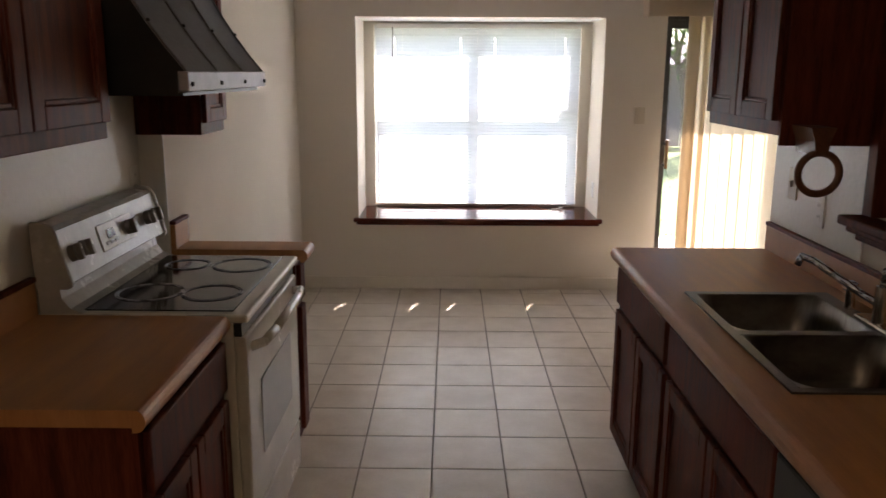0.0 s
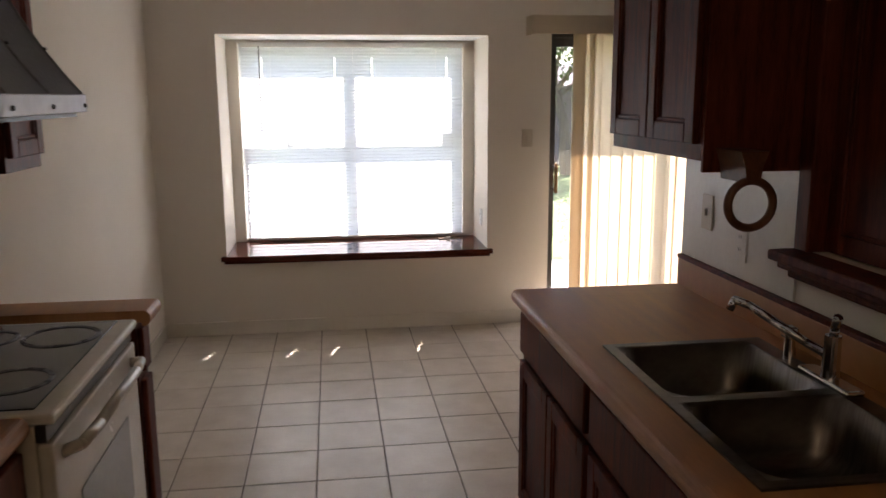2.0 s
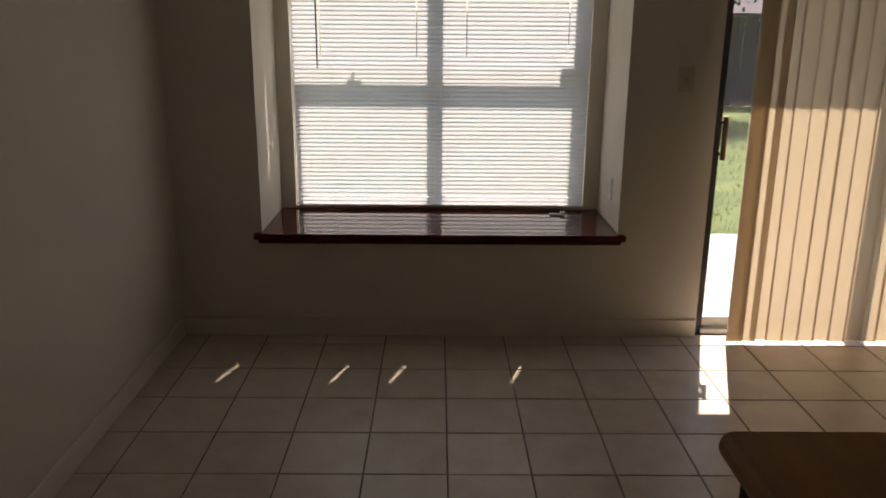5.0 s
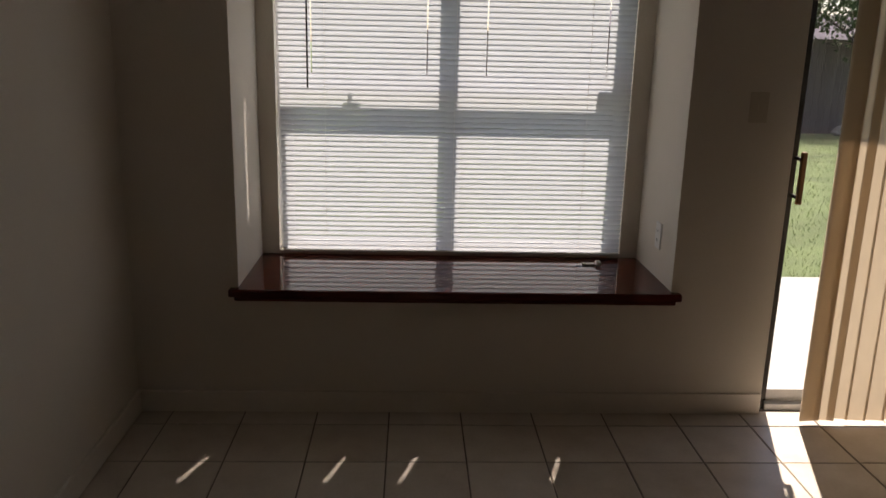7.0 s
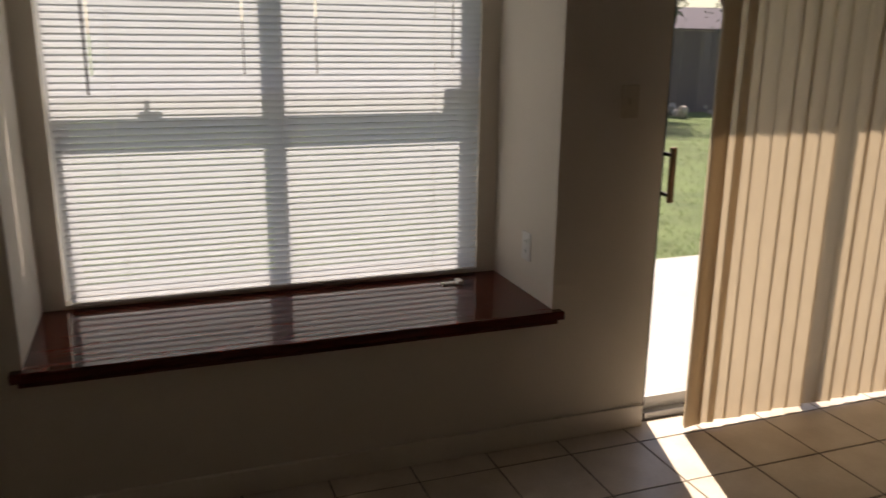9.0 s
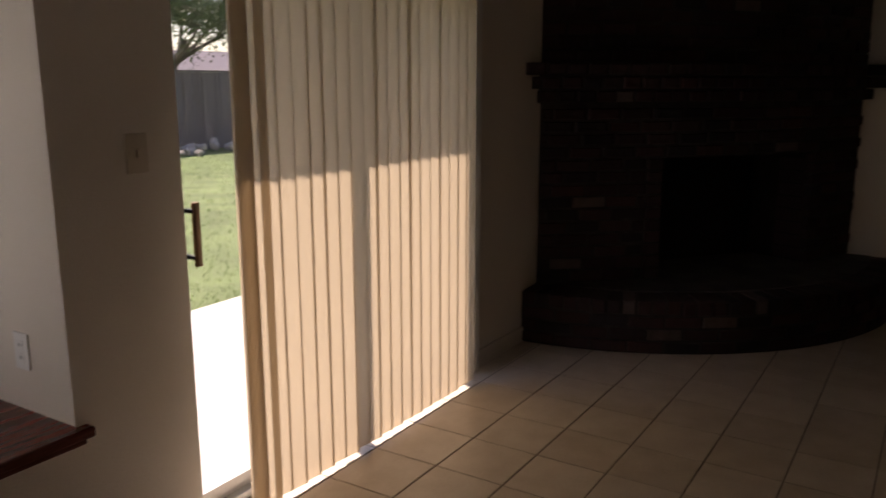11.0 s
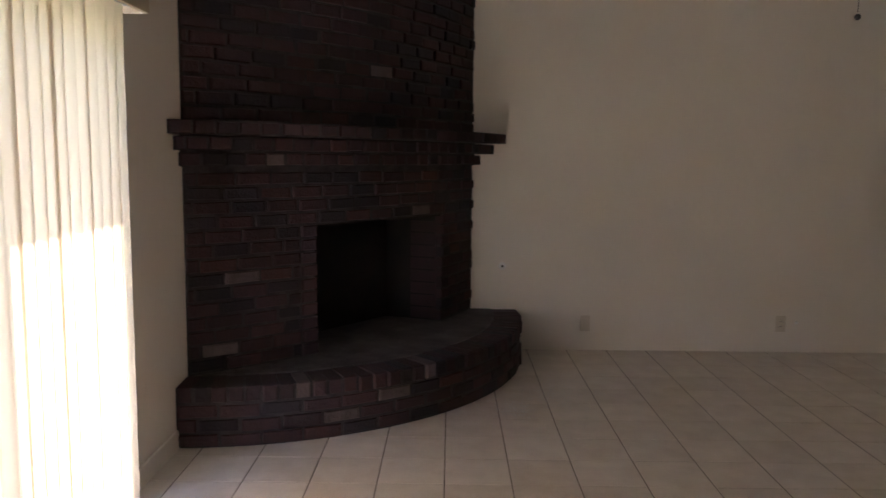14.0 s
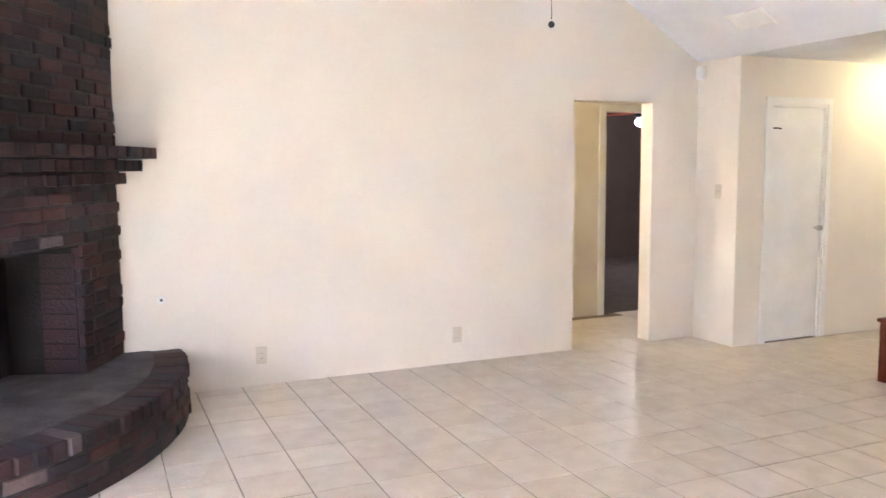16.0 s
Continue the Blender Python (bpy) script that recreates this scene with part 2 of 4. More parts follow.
def prism(bm, outline, lo, hi, axis="z"):
    """Adds a solid from an outline of 2D points, drawn out along an axis."""
    def at(p, h):
        return (p[0], p[1], h) if axis == "z" else (p[0], h, p[1]) if axis == "y" else (h, p[0], p[1])
    a, b = [bm.verts.new(at(p, lo)) for p in outline], [bm.verts.new(at(p, hi)) for p in outline]
    bm.faces.new(a)
    bm.faces.new(b)
    for i in range(len(outline)):
        j = (i + 1) % len(outline)
        bm.faces.new((a[i], a[j], b[j], b[i]))
    bmesh.ops.recalc_face_normals(bm, faces=bm.faces)
    return bm


def part(name, bm, material, parent=None, label="", smooth=False):
    """Links a bmesh as one mesh object, under a thing or a part."""
    me = bpy.data.meshes.new(name)
    bmesh.ops.recalc_face_normals(bm, faces=bm.faces)
    bm.to_mesh(me)
    bm.free()
    me.materials.append(material)
    if smooth:
        for p in me.polygons:
            p.use_smooth = True
    ob = new(name, me)
    ob.parent = parent
    if parent and parent.type == "EMPTY":
        ob.matrix_parent_inverse = Matrix.Translation(-parent.location)
    if label:
        ob["label"] = label
    return ob


def thing(name, label, category, place=(0, 0, 0), group=""):
    ob = new(name)
    ob.location = place
    ob.empty_display_size = 0.1
    return tagged(ob, label, category, group)


def nb():
    return bmesh.new()


def setting(name, boxes, material, label, category, bevel=0.0):
    bm = nb()
    for b in boxes:
        box(bm, *b, bevel=bevel)
    return tagged(part(name, bm, material), label, category, kind="structure")


# ---- the shell ----
XW, XK, XE, YN, YS = -1.36, -1.465, 5.93, 1.04, -7.2      # inner faces of the outer walls
XP0, XP1 = 1.082, 1.18                         # partition between kitchen and living room
YEND = -1.66                                  # where the partition ends
FLATZ, LOWZ, YLOW, YRIDGE = 2.44, 2.37, -5.13, -2.05
SLOPE = 0.60
RIDGEZ = LOWZ + SLOPE * (YRIDGE - YLOW)
AX0, AX1, AY, AZ0, AZ1 = -0.925, 0.87, 1.59, 0.55, 2.01   # window alcove
WX0, WX1, WZ0, WZ1 = -0.845, 0.785, 0.565, 1.985          # window opening in its back
SX0, SX1, SZ1 = 1.31, 3.12, 2.04                          # sliding door opening
TOP = 2.6

setting("wall_north", [(XK - .15, AX0, YN, YN + .15, 0, TOP), (AX0, AX1, YN, YN + .15, 0, AZ0 - .04), (AX0, AX1, YN, YN + .15, AZ1, TOP),
                       (AX1, SX0, YN, YN + .15, 0, TOP), (SX0, SX1, YN, YN + .15, SZ1, TOP), (SX1, XE + .15, YN, YN + .15, 0, TOP)],
        WALL, "cream painted wall with a window alcove and sliding door", "wall")
setting("wall_alcove_1", [(AX0 - .1, AX0, YN + .15, AY + .12, 0, TOP)], WALL, "cream painted side wall of the window alcove", "wall")
setting("wall_alcove_2", [(AX1, AX1 + .1, YN + .15, AY + .12, 0, TOP)], WALL, "cream painted side wall of the window alcove", "wall")
setting("wall_alcove_3", [(AX0, WX0, AY, AY + .12, 0, TOP), (WX1, AX1, AY, AY + .12, 0, TOP), (WX0, WX1, AY, AY + .12, 0, WZ0), (WX0, WX1, AY, AY + .12, WZ1, TOP)],
        WALL, "cream painted back wall around the window", "wall")
setting("ceiling_alcove", [(AX0, AX1, YN + .15, AY, AZ1, AZ1 + .1)], WHITE, "white painted top of the window alcove", "ceiling")
setting("wall_west", [(XW - .29, XW, -1.77, YN, 0, TOP), (XK - .15, XK, YS, -1.77, 0, TOP)], WALL, "cream painted kitchen and dining wall", "wall")
setting("wall_south", [(XK - .15, 5.47, YS - .15, YS, 0, TOP)], WALL, "plain cream painted end wall", "wall")
PY0, PY1, PZ0, PZ1 = -4.3, -2.46, 1.19, 2.05   # pass-through in the partition
setting("wall_partition", [(XP0, XP1, YS, PY0, 0, FLATZ), (XP0, XP1, PY1, YEND, 0, FLATZ), (XP0, XP1, PY0, PY1, 0, PZ0), (XP0, XP1, PY0, PY1, PZ1, FLATZ)],
        WALL, "white painted wall between kitchen and living room with pass-through", "wall")
HY0, HY1, HZ = -4.655, -3.885, 2.02
bm = nb()
prism(bm, [(YN, 0), (YN, LOWZ), (YRIDGE, RIDGEZ), (HY1, LOWZ + SLOPE * (HY1 - YLOW)), (HY1, 0)], XE, XE + .15, "x")
prism(bm, [(HY1, HZ), (HY1, LOWZ + SLOPE * (HY1 - YLOW)), (HY0, LOWZ + SLOPE * (HY0 - YLOW)), (HY0, HZ)], XE, XE + .15, "x")
prism(bm, [(HY0, 0), (HY0, LOWZ + SLOPE * (HY0 - YLOW)), (YLOW - .1, LOWZ), (YLOW - .1, 0)], XE, XE + .15, "x")
tagged(part("wall_east", bm, WALL), "tall cream gable wall with an open hall doorway", "wall", kind="structure")
bm = nb()
prism(bm, [(YN, FLATZ), (YRIDGE, RIDGEZ), (YLOW, FLATZ)], XP0 + .01, XP1, "x")
tagged(part("wall_gable_west", bm, WALL), "cream painted gable above the kitchen opening", "wall", kind="structure")
CX = 5.445
DY0, DY1, DZ = -6.10, -5.46, 2.0
setting("wall_jog", [(CX, XE, YLOW - .12, YLOW, 0, LOWZ)], WALL, "short cream painted return wall by the entry", "wall")
setting("wall_entry", [(CX, CX + .12, DY1, YLOW - .12, 0, LOWZ), (CX, CX + .12, YS - 2, DY0, 0, LOWZ), (CX, CX + .12, DY0, DY1, DZ, LOWZ), (CX + .6, CX + .7, DY0 - .1, DY1 + .1, 0, LOWZ),
                       (XP1, CX + .12, YS - 2.1, YS - 2, 0, LOWZ), (XP1 - .1, XP1, YS - 2, YS, 0, LOWZ)],
        WALL, "cream painted entry hall walls lit by a lamp", "wall")
setting("ceiling_kitchen", [(XK - .15, XP1, YS - .15, YN + .15, FLATZ, FLATZ + .12)], CEIL, "flat white kitchen ceiling", "ceiling")
setting("ceiling_entry", [(XP1, XE + .15, YS - 2.1, YLOW, LOWZ, LOWZ + .12)], CEIL, "flat white ceiling of the entry", "ceiling")
bm = nb()
prism(bm, [(YLOW, LOWZ), (YRIDGE, RIDGEZ), (YN + .15, LOWZ - .02), (YN + .15, LOWZ + .1), (YRIDGE, RIDGEZ + .14), (YLOW, LOWZ + .14)], XP1, XE + .15, "x")
tagged(part("ceiling_vault", bm, CEIL), "sloping white vaulted living room ceiling", "ceiling", kind="structure")
# hall and bedroom beyond the east wall
HX = 7.12
BY0, BY1, BZ = -5.83, -5.01, 2.03
setting("wall_hall", [(HX, HX + .12, BY1, -2.9, 0, FLATZ), (HX, HX + .12, -6.6, BY0, 0, FLATZ), (HX, HX + .12, BY0, BY1, BZ, FLATZ), (XE + .15, HX, -2.9, -2.8, 0, FLATZ), (XE + .15, HX, -6.7, -6.6, 0, FLATZ),
                      (XE + .03, XE + .15, -6.6, YLOW - .12, 0, FLATZ)],
        WALL, "cream painted walls of the inner hall", "wall")
setting("ceiling_hall", [(XE + .15, HX, -6.6, -2.9, FLATZ, FLATZ + .1)], CEIL, "flat white hall ceiling", "ceiling")
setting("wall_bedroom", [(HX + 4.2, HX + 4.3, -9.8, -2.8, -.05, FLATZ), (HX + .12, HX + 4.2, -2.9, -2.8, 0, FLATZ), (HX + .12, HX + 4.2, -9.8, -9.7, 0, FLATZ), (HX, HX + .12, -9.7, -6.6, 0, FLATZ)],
        SHADEBROWN, "bedroom walls with the room's shade in their dark brown", "wall")
setting("ceiling_bedroom", [(HX + .12, HX + 4.2, -9.7, -2.9, FLATZ, FLATZ + .1)], CEIL, "bedroom ceiling in shade", "ceiling")
setting("floor_bedroom", [(HX + .06, HX + 4.25, -9.75, -2.85, -.1, -.002)], CARPET, "dark carpeted bedroom floor", "floor")
floor = setting("floor", [(XK - .15, HX + .06, YS - 2.1, YN + .10, -.15, -.0028)], GROUT, "square cream ceramic floor tiles with dark grout", "floor")
# roof: eave over the north wall
bm = nb()
prism(bm, [(YN - 1.2, 3.3), (1.585, 2.33), (1.585, 2.20), (YN + .15, 2.20), (YN + .15, 2.6), (YN - 1.2, 2.95)], XW - .6, 9.0, "x")
tagged(part("roof_eave", bm, ROOFING), "shingled eave above the back wall", "roof", kind="structure")
setting("roof_alcove", [(AX0 - .25, AX1 + .25, 1.585, AY + .123, 2.16, 2.3)], ROOFING, "small roof over the window alcove", "roof")
# skirting
BH, BT = 0.095, 0.014
setting("baseboard", [(XW, SX0 - .004, YN - BT, YN, 0, BH), (3.22, 3.76, YN - BT, YN, 0, BH), (XW, XW + BT, -1.55, YN - BT, 0, BH)], TRIM, "cream painted wooden baseboard", "baseboard", bevel=0.004)
setting("wall_panel_west", [(XK, XK + .006, -4.6, -1.775, 0.9, 1.6), (XK + .006, XW, -1.775, -1.770, 0.9, 1.38)], SPLASH, "white textured wall panel behind the stove", "wall panel")
setting("wall_panel_east", [(XP0 - .006, XP0, -2.40, YEND - .005, 0.9, 1.5)], SPLASH, "white textured wall panel above the sink", "wall panel")


# ---- cabinets ----
def framed_door(name, parent, face, out, a0, a1, z0, z1, label=""):
    """A framed door or drawer front on the plane x = face, facing the way out (+1 or -1) along x: frame, recessed panel."""
    t, w = 0.020, 0.055
    x0, x1 = sorted((face, face + out * t))
    bm = nb()
    for b in ((a0, a0 + w, z0, z1), (a1 - w, a1, z0, z1), (a0 + w, a1 - w, z0, z0 + w), (a0 + w, a1 - w, z1 - w, z1)):
        box(bm, x0, x1, *b, bevel=0.004)
    door = part(name, bm, WOOD, parent, label)
    p0, p1 = sorted((face, face + out * t * 0.4))
    part("panel", box(nb(), p0, p1, a0 + w - .003, a1 - w + .003, z0 + w - .003, z1 - w + .003), WOOD, door)
    bm = nb()
    q0, q1 = sorted((face + out * t * 0.4, face + out * t * 0.75))
    e = 0.012
    for b in ((a0 + w, a0 + w + e, z0 + w, z1 - w), (a1 - w - e, a1 - w, z0 + w, z1 - w), (a0 + w + e, a1 - w - e, z0 + w, z0 + w + e), (a0 + w + e, a1 - w - e, z1 - w - e, z1 - w)):
        box(bm, q0, q1, *b, bevel=0.003)
    part("moulding", bm, WOOD, door)
    return door


def slab_front(parent, face, out, a0, a1, z0, z1):
    x0, x1 = sorted((face, face + out * 0.02))
    return part("drawer_front", box(nb(), x0, x1, a0, a1, z0, z1, bevel=0.006), WOOD, parent)


def base_unit(label, back, face, y0, y1, doors, place_group="kitchen base cabinets", body_top=0.878):
    """A base cabinet with a drawer front above and doors below."""
    out = 1 if face > back else -1
    c = thing("base_cabinet", label, "cabinet", ((back + face) / 2, (y0 + y1) / 2, 0), place_group)
    x0, x1 = sorted((back, face))
    part("body", box(nb(), x0, x1, y0, y1, 0.10, body_top), WOOD, c)
    if body_top < 0.8:
        part("front_rail", box(nb(), *sorted((face - out * .02, face)), y0, y1, body_top, 0.878), WOOD, c)
    k0, k1 = sorted((back, face - out * 0.07))
    part("toe_kick", box(nb(), k0, k1, y0 + .002, y1 - .002, 0.0, 0.10), BLACK, c)
    slab_front(c, face, out, y0 + .02, y1 - .02, 0.70, 0.85)
    w = (y1 - y0 - .04 - 0.01 * (doors - 1)) / doors
    for i in range(doors):
        a = y0 + .02 + i * (w + .01)
        framed_door("door", c, face, out, a, a + w, 0.13, 0.67)
    return c


def wall_unit(label, back, face, y0, y1, z0, z1, doors):
    out = 1 if face > back else -1
    c = thing("wall_cabinet", label, "cabinet", ((back + face) / 2, (y0 + y1) / 2, z0), "kitchen wall cabinets")
    x0, x1 = sorted((back, face))
    part("body", box(nb(), x0, x1, y0, y1, z0, z1, bevel=0.003), WOOD, c)
    w = (y1 - y0 - .03 - 0.006 * (doors - 1)) / doors
    for i in range(doors):
        a = y0 + .015 + i * (w + .006)
        framed_door("door", c, face, out, a, a + w, z0 + .045, z1 - .03)
    return c


def counter(name, label, back, edge, y0, y1, hole=None):
    """A laminate worktop with a rounded front edge, along y; hole = (x0, x1, y0, y1) cut for a sink."""
    c = thing(name, label, "worktop", ((back + edge) / 2, (y0 + y1) / 2, 0.88))
    out = 1 if edge > back else -1
    nose = edge - out * 0.03
    z0, z1 = 0.88, 0.92
    bm = nb()
    x0, x1 = sorted((back, nose))
    if hole:
        h0, h1, g0, g1 = hole
        outer, inner_loop = ((x0, y0), (x1, y0), (x1, y1), (x0, y1)), ((h0, g0), (h1, g0), (h1, g1), (h0, g1))
        ring_v = [[[bm.verts.new((*p, z)) for p in loop] for z in (z0, z1)] for loop in (outer, inner_loop)]
        for i in range(4):
            j = (i + 1) % 4
            for k in (0, 1):
                bm.faces.new((ring_v[0][k][i], ring_v[0][k][j], ring_v[1][k][j], ring_v[1][k][i]))
                bm.faces.new((ring_v[k][0][i], ring_v[k][0][j], ring_v[k][1][j], ring_v[k][1][i]))
    else:
        box(bm, x0, x1, y0, y1, z0, z1)
    top = part("top", bm, LAMINATE, c)
    pts = [(nose, z0 - .012)]
    for i in range(9):
        a = -math.pi / 2 + math.pi * i / 8
        pts.append((nose + out * (0.008 + 0.022 * math.cos(a)), (z0 + z1 - .012) / 2 + (z1 - z0 + .012) / 2 * math.sin(a)))
    pts.append((nose, z1))
    part("front_edge", prism(nb(), pts, y0, y1, "y"), LAMINATE, c, smooth=False)
    b0, b1 = sorted((back, back + out * .022))
    splash = part("backsplash", box(nb(), b0, b1, y0, y1, z1, z1 + .10, bevel=0.004), LAMINATE, c)
    t0, t1 = sorted((back, back + out * .026))
    part("cap_strip", box(nb(), t0, t1, y0, y1, z1 + .10, z1 + .115, bevel=0.003), WOOD, splash)
    return c


LFACE, LEDGE = -0.835, -0.79
base_unit("dark cherry base cabinet with drawer and two doors", XK, LFACE - .075, -3.31, -2.665, 2)
base_unit("narrow dark cherry base cabinet beside the stove", XW, LFACE - .03, -1.755, -1.625, 1)
counter("worktop_near", "tan wood-look laminate worktop with rounded edge", XK, LEDGE - .09, -3.335, -2.662)
counter("worktop_far", "short tan laminate worktop past the stove", XW, LEDGE - .02, -1.765, -1.60)
RFACE, REDGE = 0.475, 0.43
base_unit("dark cherry base cabinet at the worktop's end", XP0, RFACE, -2.475, -1.69, 2, body_top=0.72)
base_unit("dark cherry sink cabinet with two doors", XP0, RFACE, -3.36, -2.478, 2, body_top=0.72)
SINK = (0.535, 1.0, -3.215, -2.365)
counter("sink_worktop", "long tan laminate worktop around the steel sink", XP0, REDGE, -4.9, -1.67, (0.555, 0.975, -3.195, -2.385))
base_unit("dark cherry base cabinet past the dishwasher", XP0, RFACE, -4.88, -3.985, 2)
dw = thing("dishwasher", "black built-in dishwasher under the worktop", "dishwasher", (0.77, -3.59, 0))
part("body", box(nb(), 0.48, XP0, -3.98, -3.365, 0.0, 0.878), BLACK, dw)
part("door_panel", box(nb(), 0.455, 0.48, -3.975, -3.37, 0.11, 0.70, bevel=0.006), BLACK, dw)
part("control_panel", box(nb(), 0.445, 0.48, -3.975, -3.37, 0.71, 0.86, bevel=0.008), BLACK, dw)
part("handle", box(nb(), 0.435, 0.447, -3.845, -3.50, 0.73, 0.75, bevel=0.004), BLACK, dw)

right_unit = wall_unit("dark cherry wall cabinet with two framed doors", XP0, 0.785, -2.385, -1.70, 1.435, 2.30, 2)
part("end_panel", box(nb(), 0.785, XP0, -2.40, -2.385, 1.405, 2.30, bevel=0.003), WOOD, right_unit)
wall_unit("dark cherry wall cabinet with framed doors", XK, -1.16, -4.40, -2.745, 1.445, 2.30, 4)
far_unit = wall_unit("small dark cherry wall cabinet past the hood", XW, -1.202, -1.79, -1.475, 1.38, 2.30, 1)
part("side_panel", box(nb(), XK + .0065, XW, -1.79, -1.773, 1.38, 2.30), WOOD, far_unit)

# ---- range hood ----
hood = thing("range_hood", "dark swept metal range hood with steel band", "range hood", (-1.15, -2.23, 1.52))
HY_A, HY_B = -2.70, -1.80
prof = []
for i in range(13):
    a = i / 12
    prof.append((-0.955 - 0.30 * (1 - (1 - a) ** 2.2), 1.622 + 0.79 * a))
outline = prof + [(XK, 2.412), (XK, 1.622)]
part("shell", prism(nb(), outline, HY_A, HY_B, "y"), HOODMETAL, hood)
for k in range(4):
    yk = HY_A + (HY_B - HY_A) * k / 3
    yk = min(max(yk, HY_A + .008), HY_B - .008)
    bm = nb()
    for (xa, za), (xb, zb) in zip(prof, prof[1:]):
        tube(bm, (xa, yk, za), (xb, yk, zb), 0.006, 0.006, 8)
    rib = part("rib", bm, RIBMETAL, hood, "pale worn metal seam strip")
    for i in (2, 5, 8, 11):
        xa, za = prof[i]
        part("rivet", tube(nb(), (xa + .003, yk, za + .002), (xa + .010, yk, za + .005), 0.006, 0.004, 10), BLACK, rib)
band = part("band", box(nb(), -0.975, -0.945, HY_A - .006, HY_B + .006, 1.568, 1.622, bevel=0.004), BANDSTEEL, hood, "bright steel band")
part("side_panel", prism(nb(), prof + [(XK, 2.412), (XK, 1.565), (-.976, 1.565), (-.976, 1.622)], HY_A - .004, HY_A - .0005, "y"), BLACK, hood, "black side panel")
part("underside", box(nb(), XK, -0.97, HY_A + .02, HY_B - .02, 1.555, 1.565), BLACK, hood)
for k in range(4):
    yk = HY_A + .02 + (HY_B - HY_A - .04) * k / 3
    part("rivet", tube(nb(), (-.947, yk, 1.588), (-.938, yk, 1.588), 0.008, 0.005), BLACK, band)

# ---- stove ----
st = thing("stove", "bisque electric stove with black glass top", "stove", (-1.1, -2.25, 0))
SY0, SY1, SF = -2.655, -1.868, -0.845
part("body", box(nb(), XK + .02, SF - .03, SY0, SY1, 0.03, 0.895, bevel=0.004), ENAMEL, st)
top = part("cooktop_frame", box(nb(), XK + .02, SF + .015, SY0, SY1, 0.895, 0.922, bevel=0.008), ENAMEL, st)
glass = part("glass_top", box(nb(), XK + .12, SF - .035, SY0 + .03, SY1 - .03, 0.922, 0.926, bevel=0.002), BLACKGLASS, st, "black glass cooktop")
for bx, by, r in ((-1.00, -2.43, .095), (-1.00, -2.05, .105), (-1.20, -2.43, .105), (-1.20, -2.05, .08)):
    bm = nb()
    for q in (r, r * .93):
        ring(bm, (bx, by, .9262), q, .003, segs=40, sides=6)
    part("burner_ring", bm, BURNER, glass)
riser_outline = [(XK + .02, .90), (XK + .15, .922), (XK + .112, .935), (XK + .088, .965), (XK + .08, 1.03), (XK + .02, 1.03)]
part("riser", prism(nb(), riser_outline, SY0 + .004, SY1 - .004, "y"), PANELGREY, st, "curved grey metal riser")
panel_outline = [(XK + .02, 1.005), (XK + .108, 1.005), (XK + .122, 1.014), (XK + .082, 1.166), (XK + .070, 1.180), (XK + .02, 1.188)]
back = part("control_back", prism(nb(), panel_outline, SY0 + .012, SY1 - .012, "y"), PANELGREY, st, "silver grey sloped control panel")
cap_outline = [(XK + .015, .995), (XK + .116, .995), (XK + .131, 1.008), (XK + .128, 1.022), (XK + .091, 1.168), (XK + .074, 1.188), (XK + .015, 1.196)]
for ya, yb in ((SY0 - .004, SY0 + .012), (SY1 - .012, SY1 + .004)):
    bm = prism(nb(), cap_outline, ya, yb, "y")
    bmesh.ops.bevel(bm, geom=list(bm.edges), offset=.0035, segments=2, affect="EDGES")
    part("end_cap", bm, PANELGREY, back)
lean = Matrix.Translation((XK + .1015, 0, 1.09)) @ pose(0, 0, 0, 0, 75.3, 0)


def on_panel(bm):
    """Turns a bmesh built on the flat onto the sloped panel."""
    bmesh.ops.transform(bm, matrix=lean, verts=bm.verts)
    return bm


def dial(ky, holder):
    bm = tube(nb(), (0, ky, 0), (0, ky, .020), .026, .023, 20)
    box(bm, -.025, .025, ky - .008, ky + .008, .016, .036, bevel=.003)
    knob = part("knob", on_panel(bm), KNOB, holder, "taupe control knob")
    part("pointer", on_panel(box(nb(), -.024, -.006, ky - .0015, ky + .0015, .0362, .0372)), WHITEPLATE, knob)


for ky in (-2.592, -2.522, -1.995, -1.925):
    dial(ky, back)
clock = part("clock_panel", on_panel(box(nb(), -.045, .042, -2.40, -2.13, 0, .005, bevel=.002)), ENAMEL, back)
part("display", on_panel(box(nb(), -.022, .006, -2.345, -2.29, .005, .007, bevel=.0008)), mat("green_display_glass", (0.015, 0.045, 0.035), (0.03, 0.075, 0.06), 9, .12, 0), clock, "dark green clock display")
for k in range(3):
    part("button", on_panel(box(nb(), .014, .026, -2.372 + k * .034, -2.348 + k * .034, .005, .008, bevel=.001)), WHITEPLATE, clock)
dial(-2.18, clock)
door = part("oven_door", box(nb(), SF - .03, SF + .005, SY0 + .004, SY1 - .004, 0.25, 0.85, bevel=0.008), ENAMEL, st)
part("vent_strip", box(nb(), SF - .03, SF - .006, SY0 + .004, SY1 - .004, 0.853, 0.893), BLACK, st)
part("window", box(nb(), SF + .005, SF + .008, SY0 + .16, SY1 - .16, 0.40, 0.66, bevel=0.001), mat("smoked_oven_glass", (0.30, 0.29, 0.27), (0.36, 0.35, 0.32), 3, .1, 0), door, "smoked glass oven window")
bm = nb()
rod(bm, [(SF, SY0 + .07, .80), (SF + .04, SY0 + .09, .81), (SF + .052, SY0 + .2, .815), (SF + .052, SY1 - .2, .815), (SF + .04, SY1 - .09, .81), (SF, SY1 - .07, .80)], .015, 12)
part("handle", bm, ENAMEL, door, smooth=True)
part("drawer", box(nb(), SF - .03, SF + .003, SY0 + .004, SY1 - .004, 0.05, 0.24, bevel=0.008), ENAMEL, st)

